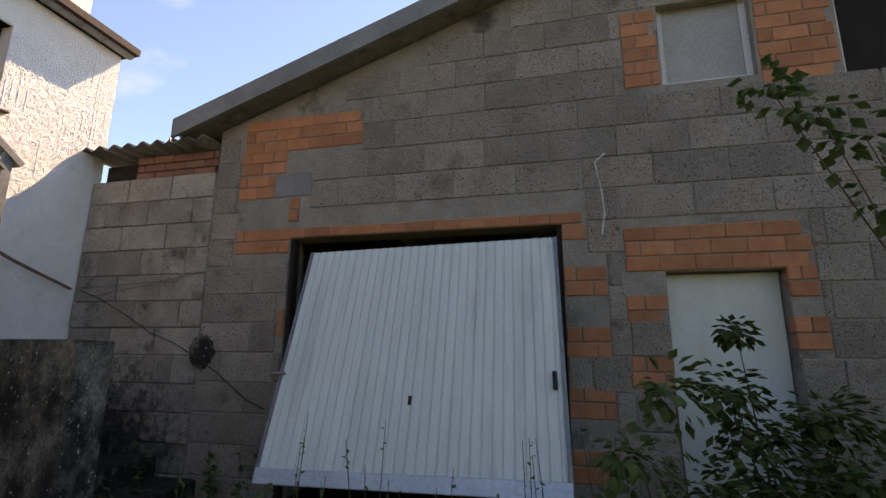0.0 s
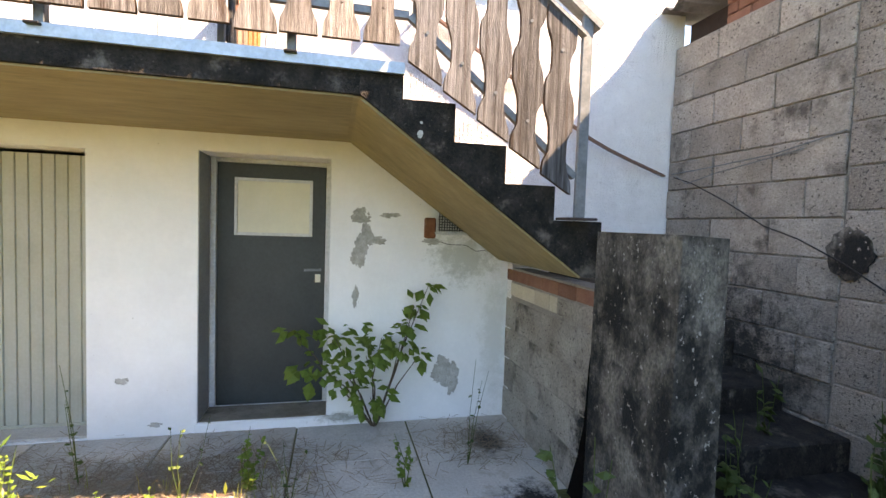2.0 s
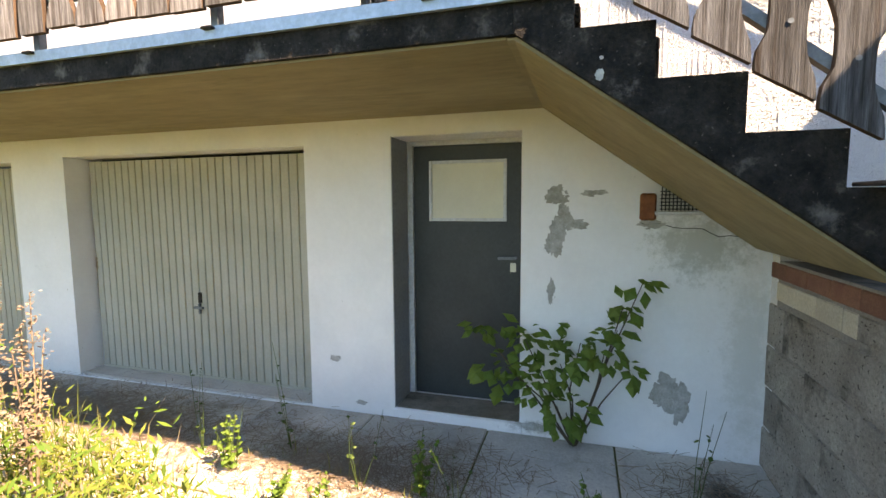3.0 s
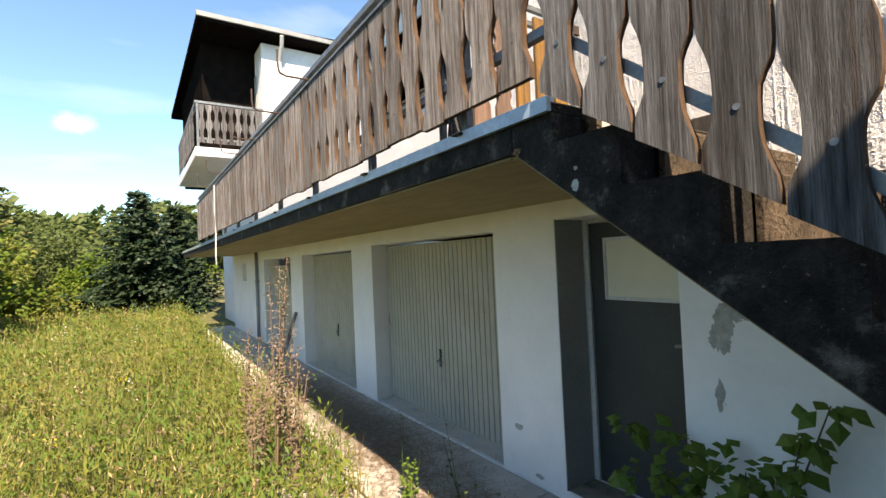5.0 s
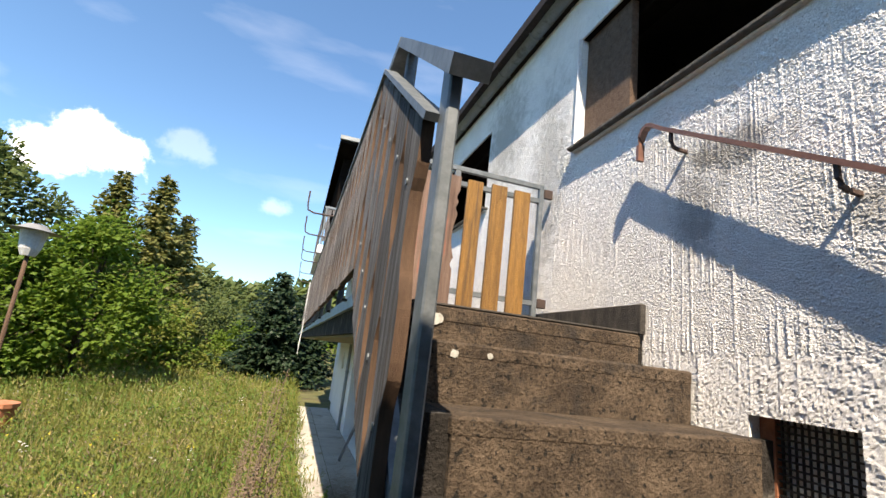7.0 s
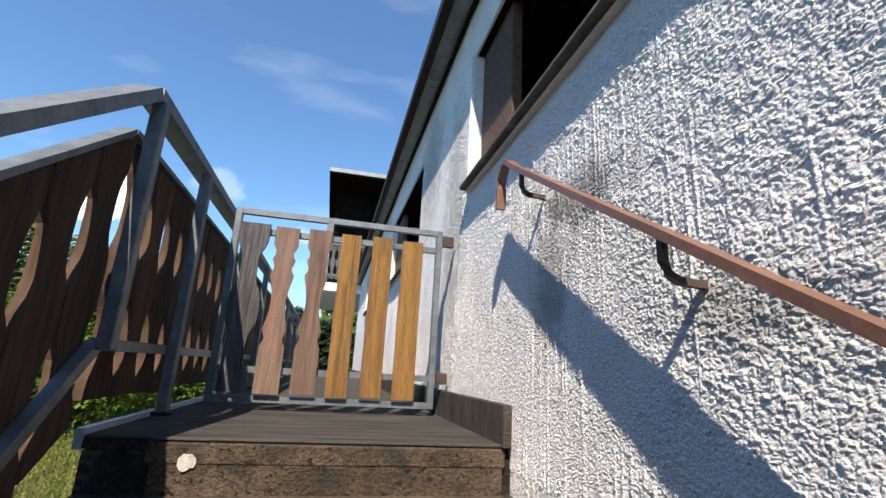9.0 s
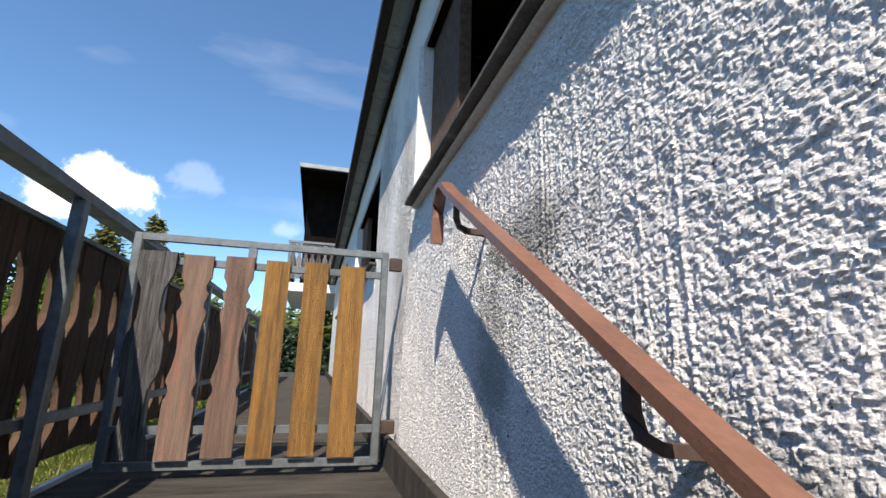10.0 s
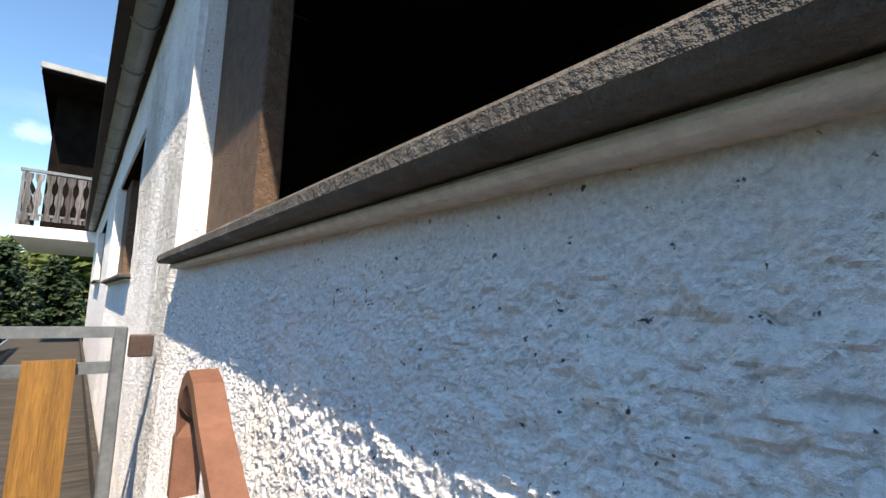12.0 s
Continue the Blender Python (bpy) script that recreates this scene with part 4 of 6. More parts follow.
# ---- doors ----
def basement_door():
    d = tagged(new("door_1"), "dark grey steel door with a cream panel, shut", kind="structure")
    a, b, c, e = OPEN_DOOR
    x = XW - 0.34
    bm = NB()
    for y0, y1, z0, z1 in ((a + 0.01, a + 0.055, c, e), (b - 0.045, b - 0.005, c, e), (a + 0.055, b - 0.045, e - 0.04, e)):
        box(bm, x - 0.03, x + 0.025, y0, y1, z0, z1, 0.004)
    part("frame", bm, M["grey_paint"], d, "light grey steel frame")
    part("leaf", box(NB(), x - 0.045, x + 0.004, a + 0.058, b - 0.048, c + 0.006, e - 0.042, 0.003), M["door_grey"], d, "dark grey steel leaf")
    part("panel", box(NB(), x + 0.005, x + 0.012, 1.045, 1.615, 1.53, 1.955, 0.002), M["cream"], d, "cream panel in the upper leaf")
    bm = NB()
    for y0, y1, z0, z1 in ((1.02, 1.045, 1.505, 1.98), (1.615, 1.64, 1.505, 1.98), (1.045, 1.615, 1.505, 1.53), (1.045, 1.615, 1.955, 1.98)):
        box(bm, x + 0.005, x + 0.02, y0, y1, z0, z1, 0.003)
    part("panel_trim", bm, M["grey_paint"], d, "pale trim round the panel")
    h = part("handle", bar(NB(), [(x + 0.045, 1.71, 1.225), (x + 0.047, 1.65, 1.225), (x + 0.045, 1.58, 1.222)], 0.018, 0.02), M["galv"], d, "bent lever handle")
    part("spindle", tube(NB(), [(x + 0.004, 1.71, 1.225), (x + 0.05, 1.71, 1.225)], 0.011), M["galv"], d)
    part("lock_plate", box(NB(), x + 0.004, x + 0.012, 1.67, 1.715, 1.115, 1.185, 0.003), M["cream"], d, "loose lock plate")
    # grey reveals
    part("reveal", box(NB(), x + 0.028, XW - 0.002, a + 0.001, a + 0.008, c + 0.001, e), M["grey_reveal"], d)
    part("reveal", box(NB(), x + 0.028, XW - 0.03, b - 0.006, b - 0.001, c + 0.001, e), M["smooth_white"], d)
    part("reveal", box(NB(), x + 0.028, XW - 0.002, a + 0.008, b - 0.006, e - 0.006, e - 0.001), M["smooth_white"], d)


def ribbed(y0, y1, z0, z1, pitch, depth, t=0.012):
    """Sheet with narrow grooves: profile along y, drawn up in z; lies at x = 0 facing +x."""
    pts = []
    y = y0
    while y < y1 - 1e-4:
        e = min(y + pitch, y1)
        pts += [(y, 0), (e - pitch * 0.22, 0), (e - pitch * 0.16, -depth), (e - pitch * 0.06, -depth)]
        y = e
    pts.append((y1, 0))
    bm = NB()
    A = [[bm.verts.new((x, y, z)) for y, x in pts] for z in (z0, z1)]
    B = [[bm.verts.new((-depth - t, y, z)) for y, x in (pts[0], pts[-1])] for z in (z0, z1)]
    for i in range(len(pts) - 1):
        bm.faces.new((A[0][i], A[0][i + 1], A[1][i + 1], A[1][i]))
    bm.faces.new((B[0][0], B[1][0], B[1][1], B[0][1]))
    bm.faces.new((A[0][0], A[1][0], B[1][0], B[0][0])), bm.faces.new((A[0][-1], B[0][1], B[1][1], A[1][-1]))
    bm.faces.new(A[1] + B[1][::-1]), bm.faces.new(A[0][::-1] + B[0])
    bmesh.ops.recalc_face_normals(bm, faces=bm.faces)
    return bm


def garage_door(name, o, label, pitch=0.084):
    a, b, c, e = o
    d = tagged(new(name), label, kind="structure")
    d.location = (XW - 0.22, 0, 0)
    part("leaf", ribbed(a + 0.03, b - 0.015, 0.045, e - 0.03, pitch, 0.014), M["beige_metal"], d)
    part("bottom_rail", box(NB(), -0.03, 0.006, a + 0.03, b - 0.015, 0.022, 0.045), M["beige_metal"], d)
    part("threshold", box(NB(), -0.1, 0.2, a + 0.003, b - 0.003, 0.001, 0.02, 0.004), M["slab"], d)
    ym = (a + b) / 2
    part("handle", bar(NB(), [(0.03, ym - 0.05, 0.70), (0.03, ym + 0.05, 0.70)], 0.02, 0.022), M["galv"], d, "small grey T handle")
    part("lock_plate", box(NB(), 0.002, 0.012, ym - 0.022, ym + 0.022, 0.74, 0.84, 0.004), M["iron"], d, "black lock plate")
    part("handle_shank", box(NB(), 0.002, 0.03, ym - 0.008, ym + 0.008, 0.64, 0.74, 0.002), M["galv"], d)
    return d


basement_door()
garage_door("garage_door_1", OPEN_G[0], "beige ribbed steel garage door, shut")
garage_door("garage_door_2", OPEN_G[1], "beige ribbed steel garage door, shut")
chain = thing("door_chain", "short brass chain latch on the garage door edge", "chain")
for k in range(5):
    q = part("link", tube(NB(), [(XW - 0.208 + 0.004 * (k % 2), -2.43 + 0.012 * math.sin(1.57 * j), 1.12 - 0.022 * k + 0.014 * math.cos(1.57 * j)) for j in range(5)], 0.003, 5), M["yellow_wood"], chain)
d3 = tagged(new("garage_door_3"), "beige ribbed garage door hanging askew in a dark bay", kind="structure")
d3.matrix_basis = pose(XW - 0.25, -7.4, 0.0, 0, 8, 0)
part("leaf", ribbed(-0.62, 0.80, 0.05, 1.9, 0.098, 0.014), M["beige_metal"], d3)
# small basement window and far door
w = tagged(new("window_4"), "small dark basement window", kind="structure")
part("pane", box(NB(), XW - 0.2, XW - 0.19, OPEN_W[0], OPEN_W[1], OPEN_W[2], OPEN_W[3]), M["dark"], w)
pipe = thing("down_pipe", "thin grey down pipe on the basement wall", "pipe")
part("pipe", tube(NB(), [(XW + 0.06, -9.3, 0.02), (XW + 0.06, -9.3, 1.0), (XW + 0.06, -9.3, 2.26)], 0.04, 10), M["gutter"], pipe, smooth=True)
part("clamp", box(NB(), XW + 0.002, XW + 0.11, -9.36, -9.24, 1.5, 1.53, 0.003), M["galv"], pipe)
tarp = thing("scrap_plank", "grey plank leaning against a basement pier", "plank")
part("plank", bar(NB(), [(XW + 0.35, -6.0, 0.0), (XW + 0.02, -6.07, 0.95)], 0.10, 0.02), M["wood"], tarp)

# cellar vents
def grille(name, x, y0, y1, z0, z1, label):
    g = thing(name, label, "vent")
    part("back", box(NB(), x - 0.16, x - 0.15, y0, y1, z0, z1), M["dark"], g)
    for k in range(int((y1 - y0) / 0.022)):
        y = y0 + 0.011 + 0.022 * k
        part("wire", box(NB(), x - 0.045, x - 0.039, y - 0.003, y + 0.003, z0, z1), M["iron"], g)
    for k in range(int((z1 - z0) / 0.022)):
        z = z0 + 0.011 + 0.022 * k
        part("wire", box(NB(), x - 0.039, x - 0.033, y0, y1, z - 0.003, z + 0.003), M["iron"], g)
    return g


g = grille("cellar_vent", XU - 0.03, VENT[0] + 0.06, VENT[1], VENT[2], VENT[3], "dark wire grille of a cellar vent in the roughcast wall")
part("frame", box(NB(), XU - 0.10, XU - 0.06, VENT[0], VENT[0] + 0.055, VENT[2], VENT[3]), M["rust"], g)
g = grille("basement_vent", XW + 0.07, 2.66, 2.90, 1.59, 1.74, "rust-edged wire vent under the stair")
part("tray", box(NB(), XW + 0.002, XW + 0.05, 2.63, 2.93, 1.565, 1.587, 0.002), M["grey_paint"], g)
part("brick_cheek", box(NB(), XW + 0.002, XW + 0.045, 2.545, 2.64, 1.53, 1.70, 0.012), M["rust"], g, "crumbling red brick cheek")

rnd = random.Random(91)
y, z, crack = 2.58, 1.50, [(XW + 0.001, 2.55, 1.52)]
while y < 3.26:
    crack.append((XW + 0.001, y, z))
    y, z = y + rnd.uniform(0.03, 0.07), z - rnd.uniform(-0.012, 0.030)
part("crack", tube(NB(), crack, 0.0022, 4), M["dark"], wall_b, "thin dark crack in the plaster")

# peeled patches of bare plaster, thin flakes proud of the paint
def blot(name, y, z, ry, rz, seed, mat, parent):
    """A flaked patch: ragged scales of bare plaster that overlap, with crumbs round them."""
    r = random.Random(seed)
    bm = NB()
    for q in range(13):
        f = 1.0 if q < 5 else 1.5
        a, d = r.uniform(0, 6.283), f * math.sqrt(r.random())
        cy, cz = y + ry * 0.62 * d * math.cos(a), z + rz * 0.62 * d * math.sin(a)
        k = r.uniform(0.42, 0.62) if q < 5 else r.uniform(0.06, 0.2)
        ph = [r.uniform(0, 6.28) for _ in range(4)]
        ring = []
        for i in range(44):
            t = 2 * math.pi * i / 44
            g = k * (1 + 0.22 * math.sin(2 * t + ph[0]) + 0.17 * math.sin(3 * t + ph[1]) + 0.12 * math.sin(5 * t + ph[2]) + 0.09 * math.sin(11 * t + ph[3]) + r.uniform(-0.11, 0.11))
            ring.append((cy + ry * g * math.cos(t), cz + rz * g * math.sin(t)))
        prism(bm, ring, "x", XW + 0.0005, XW + 0.0016 + 0.00022 * q + 0.00004 * seed)
    part(name, bm, mat, parent)


for i, (y, z, ry, rz) in enumerate([(2.03, 1.70, 0.075, 0.07), (2.06, 1.50, 0.065, 0.13), (2.12, 1.50, 0.11, 0.04), (2.01, 1.36, 0.055, 0.08), (2.26, 1.71, 0.075, 0.025),
                                    (2.01, 1.04, 0.03, 0.09), (2.76, 0.40, 0.12, 0.12), (2.82, 0.34, 0.07, 0.15), (1.90, 0.05, 0.12, 0.035), (0.32, 0.42, 0.05, 0.03), (0.55, 0.08, 0.05, 0.02), (2.62, 1.50, 0.08, 0.03)]):
    blot("bare_patch", y, z, ry, rz, i, M["bare"], wall_b)

# ---- railing along deck and stair ----
RX, BX = -2.003, -1.962                    # line of the rail, inner face of the boards
def rail_line(y):
    """Height of the top rail over the plan."""
    return 3.48 if y < 2.25 else 3.48 - (y - 2.25) * 0.735


def board_shape(width, length, kind, r):
    """Outline of one cut board: straight left half and a waved edge, in (across, up) from its lower left."""
    left, right = [], []
    n = 44 if kind == "scroll" else 26
    for k in range(n + 1):
        t = k / n
        if kind == "wave":
            w = 0.019 * math.tanh(1.9 * math.cos(2 * math.pi * 2.05 * t + 0.15)) - 0.006
            v = -w
        elif kind == "slight":
            w = 0.012 * math.sin(2 * math.pi * (1.5 * t + 0.1))
            v = 0.004 * math.sin(2 * math.pi * (1.1 * t + 0.3))
        elif kind == "scroll":
            bite = -0.017 * abs(math.sin(math.pi * (t - 0.70) / 0.09)) if 0.70 < t < 0.88 else 0.0
            waist = -0.024 * math.sin(math.pi * (t - 0.36) / 0.34) if 0.36 < t < 0.70 else 0.0
            low = -0.015 * abs(math.sin(math.pi * (t - 0.27) / 0.09)) if 0.27 < t < 0.36 else 0.0
            w = bite + waist + low
            v = -w
        else:
            w = v = 0.0
        left.append((v, t * length))
        right.append((width + w, t * length))
    return left + right[::-1]


def board(name, parent, y0, width, zb0, zb1, zt0, zt1, kind, mat, seed, x=None, thick=0.028, tilt=0.0):
    """A board across y, its foot from zb0 to zb1 and its head from zt0 to zt1."""
    r = random.Random(seed)
    shape = board_shape(width, 1.0, kind, r)
    x = BX if x is None else x
    bm = NB()
    flip = r.random() < 0.25
    pts = []
    for u, v in shape:
        if flip:
            u = width - u
        f = min(max(u / width, 0), 1)
        zb, zt = zb0 + (zb1 - zb0) * f, zt0 + (zt1 - zt0) * f
        pts.append((y0 + u, zb + (zt - zb) * v))
    prism(bm, pts, "x", x, x + thick)
    ob = part(name, bm, mat, parent)
    ob.data.materials.append(M["wood_edge"])
    ob.data.materials.append(M["wood_inner"])
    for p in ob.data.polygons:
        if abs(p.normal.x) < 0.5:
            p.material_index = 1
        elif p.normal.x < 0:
            # faces towards the house take the brown with shade in it
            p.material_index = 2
    return ob


rail_deck = thing("deck_railing", "long galvanised railing with weathered grey-brown wavy boards", "railing")
part("top_rail", bar(NB(), [(RX, FAR + 4.5, 3.48), (RX, 2.248, 3.48)], 0.08, 0.040), M["galv"], rail_deck, "galvanised flat top rail")
part("board_cap", bar(NB(), [(BX + 0.012, FAR + 4.5, 3.36), (BX + 0.012, 2.195, 3.36)], 0.05, 0.018), M["galv"], rail_deck)
part("low_rail", bar(NB(), [(BX - 0.02, FAR + 4.5, 2.69), (BX - 0.02, 2.165, 2.69)], 0.034, 0.036), M["galv"], rail_deck)
for k, y in enumerate([2.215, 1.60, 0.55, -0.60, -1.75, -2.95, -4.15, -5.35, -6.55, -7.75]):
    part("post", box(NB(), RX - 0.05, RX - 0.006, y - 0.022, y + 0.022, 2.673 if y > 1.9 else DECK - 0.03, 3.459, 0.004), M["galv"], rail_deck, "galvanised square post")
    if y < 1.9:
        part("foot_bracket", box(NB(), RX - 0.07, BX + 0.01, y - 0.03, y + 0.03, DECK, DECK + 0.012, 0.003), M["iron"], rail_deck)
r = random.Random(11)
y, k = 1.95, 0
while y > FAR + 4.6:
    w = r.uniform(0.150, 0.166)
    zb = 2.525 + r.uniform(-0.012, 0.012)
    zt = 3.345 + r.uniform(-0.01, 0.004)
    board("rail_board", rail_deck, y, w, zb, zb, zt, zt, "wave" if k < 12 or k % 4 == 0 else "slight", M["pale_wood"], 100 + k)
    for z in (2.69, 3.30):
        part("bolt", tube(NB(), [(BX + 0.022, y + 0.08, z), (BX + 0.028, y + 0.08, z)], 0.006, 6), M["dark_steel"], rail_deck)
    y -= 0.195
    k += 1

rail_stair = thing("stair_railing", "galvanised stair railing with wavy weathered boards", "railing")
yl = 3.122
part("top_rail", bar(NB(), [(RX, 2.252, 3.477), (RX + 0.01, 2.7, rail_line(2.7)), (RX + 0.022, yl + 0.11, rail_line(yl + 0.11))], 0.08, 0.040), M["galv"], rail_stair, "sloping galvanised top rail")
part("board_cap", bar(NB(), [(BX + 0.012, 2.20, 3.358), (BX + 0.012, yl + 0.01, 3.358 - 0.71 * (yl - 2.19))], 0.05, 0.018), M["galv"], rail_stair)
part("low_rail", bar(NB(), [(BX - 0.02, 2.17, 2.688), (BX - 0.02, yl - 0.003, 2.688 - 0.79 * (yl - 2.17))], 0.034, 0.036), M["galv"], rail_stair)
part("post", box(NB(), -1.982, -1.955, yl, yl + 0.062, 1.708, rail_line(yl) - 0.028, 0.004), M["galv"], rail_stair, "galvanised square post on a foot plate")
part("foot_plate", box(NB(), -2.07, -1.90, yl - 0.06, yl + 0.11, 1.694, 1.708, 0.003), M["dark_steel"], rail_stair)
for k in range(5):
    y0 = 2.175 + 0.185 * k
    w = 0.15
    def foot(y):
        return 2.455 - 0.70 * (y - 2.175)
    def head(y):
        return 3.345 - 0.71 * max(0.0, y - 2.19)
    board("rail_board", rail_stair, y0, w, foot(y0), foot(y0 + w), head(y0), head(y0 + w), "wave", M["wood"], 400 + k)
    for dz in (0.20, 0.72):
        z = foot(y0 + 0.08) + dz
        part("bolt", tube(NB(), [(BX + 0.022, y0 + 0.08, z), (BX + 0.031, y0 + 0.08, z)], 0.009, 8), M["galv"], rail_stair)

# bent hooks on the outside of the rail
hook = thing("rail_hook", "bent dark steel flower box hook on the railing", "hook", "hooks along the railing")
part("rod", tube(NB(), [(0, 0, 0), (0.22, 0, 0.0), (0.27, 0, 0.02), (0.28, 0, 0.08), (0.28, 0, 0.20)], 0.008, 6), M["dark_steel"], hook)
hook.matrix_basis = pose(BX, -0.35, 3.37)
for y in (-1.3, -2.4, -3.2, -4.6, -5.9):
    copy_thing(hook, pose(BX, y, 3.37))

# gate at the head of the stair
GY = 1.262
gate = thing("garden_gate", "galvanised gate with three reddish and three yellow pine boards", "gate")
for nm, a, b in (("frame_top", (-2.106, 3.418), (-3.20, 3.418)), ("frame_bottom", (-2.106, 2.490), (-3.20, 2.490)), ("cross_rail", (-2.135, 3.318), (-3.168, 3.318)), ("cross_rail", (-2.135, 2.625), (-3.168, 2.625))):
    part(nm, bar(NB(), [(a[0], GY, a[1]), (b[0], GY, b[1])], 0.03, 0.03), M["galv"], gate)
for x in (-2.12, -3.185):
    part("frame_stile", box(NB(), x - 0.017, x + 0.017, GY - 0.017, GY + 0.017, 2.474, 3.434, 0.004), M["galv"], gate)
part("latch", box(NB(), -2.60, -2.565, GY - 0.018, GY + 0.014, 3.334, 3.402), M["galv"], gate)
part("hinge", box(NB(), -3.27, -3.208, GY - 0.012, GY + 0.012, 3.345, 3.41, 0.004), M["dark_steel"], gate)
part("hinge", box(NB(), -3.27, -3.208, GY - 0.012, GY + 0.012, 2.60, 2.66, 0.004), M["dark_steel"], gate)
for k, (kind, mat) in enumerate([("wave", "wood"), ("scroll", "redwood"), ("scroll", "redwood"), ("plain", "yellow_wood"), ("plain", "yellow_wood"), ("plain", "yellow_wood")]):
    x1, wd = ((-2.150, 0.125), (-2.315, 0.118), (-2.482, 0.118), (-2.650, 0.102), (-2.816, 0.106), (-2.978, 0.112))[k]
    shape = board_shape(wd, 1.0, kind, r)
    bm = NB()
    prism(bm, [(x1 - u, 2.52 + (3.352 - 2.52) * v - 0.006 * (k % 2)) for u, v in shape], "y", GY + 0.016, GY + 0.038)
    part("gate_board", bm, M[mat], gate, {"wood": "grey wavy board", "redwood": "faded reddish scalloped board", "yellow_wood": "straight yellow pine board"}[mat])

# handrail on the house wall
hr = thing("wall_handrail", "brown painted flat steel handrail with a hooked end", "handrail")
HX = XU + 0.070
pts = [(HX, 2.200, 3.262), (HX, 2.202, 3.34), (HX, 2.210, 3.385), (HX, 2.228, 3.413), (HX, 2.255, 3.425), (HX, 2.285, 3.414)]
y = 2.34
while y < 3.9:
    pts.append((HX, y, 3.141 - 0.61 * (y - 2.72)))
    y += 0.25
pts += [(HX, 3.92, 2.415), (HX, 4.10, 2.335), (HX, 4.32, 2.255), (HX, 4.66, 2.14)]
part("rail", bar(NB(), pts, 0.035, 0.018), M["brown_steel"], hr)
for y in (2.40, 3.06, 3.85):
    z = 3.141 - 0.61 * (y - 2.72) - 0.008
    part("bracket", bar(NB(), [(HX, y, z), (HX, y, z - 0.045), (HX - 0.006, y + 0.003, z - 0.068), (HX - 0.025, y + 0.008, z - 0.080), (XU - 0.008, y + 0.012, z - 0.084)], 0.014, 0.014), M["dark_steel"], hr, "bent steel bracket")

# cables on the link wall
cab = thing("wall_cable", "sagging dark cable on the weathered block wall", "cable")
part("cable", tube(NB(), [(-3.17, 4.726, 2.13), (-2.95, 4.728, 2.06), (-2.6, 4.725, 1.90), (-2.25, 4.73, 1.71), (-2.0, 4.73, 1.63), (-1.72, 4.73, 1.50), (-1.5, 4.735, 1.37), (-1.2, 4.735, 1.16), (-1.0, 4.735, 1.08)], 0.0048, 6), M["iron"], cab)
cab2 = thing("loose_wire", "thin pale loose wires on the weathered block wall", "cable")
part("wire", tube(NB(), [(-3.2, 4.73, 2.16), (-2.8, 4.72, 2.17), (-2.2, 4.72, 2.20), (-1.75, 4.735, 2.28)], 0.005, 5), M["galv"], cab2)
part("wire", tube(NB(), [(-3.15, 4.73, 2.14), (-3.0, 4.72, 2.06), (-2.7, 4.72, 2.12), (-2.0, 4.73, 2.21)], 0.004, 5), M["galv"], cab2)
cab3 = thing("hanging_cable", "frayed white cable hanging from the gable wall", "cable")
part("cable", tube(NB(), [(1.86, 4.74, 3.12), (1.78, 4.735, 3.05), (1.82, 4.74, 2.80), (1.83, 4.735, 2.62), (1.80, 4.73, 2.46)], 0.008, 6), M["grey_paint"], cab3)

# ---- outbuilding door, swung out at its foot ----
od = tagged(new("garage_door_4"), "white ribbed steel up-and-over door, jammed open at its foot", kind="structure")
top, foot_p = Vector((0, 4.63, 2.41)), Vector((0, 3.99, 0.74))
lean = math.degrees(math.atan2(top.y - foot_p.y, top.z - foot_p.z))
length = (top - foot_p).length
od.matrix_basis = pose(0.47, foot_p.y, foot_p.z, -lean, -1.2, 0) @ pose(0, 0, 0, 0, 0, -90)
part("leaf", ribbed(-1.0, 1.0, 0.10, length, 0.068, 0.009), M["white_metal"], od)
part("bottom_rail", box(NB(), -0.02, 0.012, -1.02, 1.02, 0.0, 0.098, 0.004), M["zinc"], od, "pale grey bottom rail")
for s in (-1, 1):
    part("side_rail", box(NB(), -0.02, 0.008, s * 1.002, s * 1.025, 0.0, length), M["galv"], od)
part("keyhole", box(NB(), 0.001, 0.005, -0.012, 0.012, 0.52, 0.58), M["iron"], od)
part("latch", box(NB(), 0.008, 0.03, -1.07, -0.97, 0.72, 0.74, 0.003), M["galv"], od)
part("grip", box(NB(), 0.010, 0.035, 0.94, 0.97, 0.62, 0.74, 0.006), M["iron"], od, "black pull grip")
setting("door_frame", box(NB(), DOOR[0] + 0.003, DOOR[0] + 0.04, YG + 0.03, YG + 0.12, 0.0, 2.56), M["tar"])
setting("door_frame_b", box(NB(), DOOR[1] - 0.04, DOOR[1] - 0.003, YG + 0.03, YG + 0.12, 0.0, 2.56), M["tar"])
hd = tagged(new("door_5"), "pale blue-white flaking plank door behind weeds", kind="structure")
part("leaf", box(NB(), HATCH[0] + 0.01, HATCH[1] - 0.01, YG + 0.12, YG + 0.16, 0.02, HATCH[3] - 0.01, 0.004), M["white_metal"], hd)
for i, u in enumerate(UWIN):
    w = tagged(new("window_%d" % (5 + i)), "dull upper window in the gable", kind="structure")
    part("frame", box(NB(), u[0], u[0] + 0.05, YG + 0.08, YG + 0.13, u[2], u[3]), M["grey_paint"], w)
    part("frame", box(NB(), u[1] - 0.05, u[1], YG + 0.08, YG + 0.13, u[2], u[3]), M["grey_paint"], w)
    part("frame", box(NB(), u[0] + 0.05, u[1] - 0.05, YG + 0.08, YG + 0.13, u[2], u[2] + 0.05), M["grey_paint"], w)
    part("pane", box(NB(), u[0] + 0.05, u[1] - 0.05, YG + 0.10, YG + 0.11, u[2] + 0.05, u[3]), M["grey_reveal"] if i == 0 else M["dark"], w)

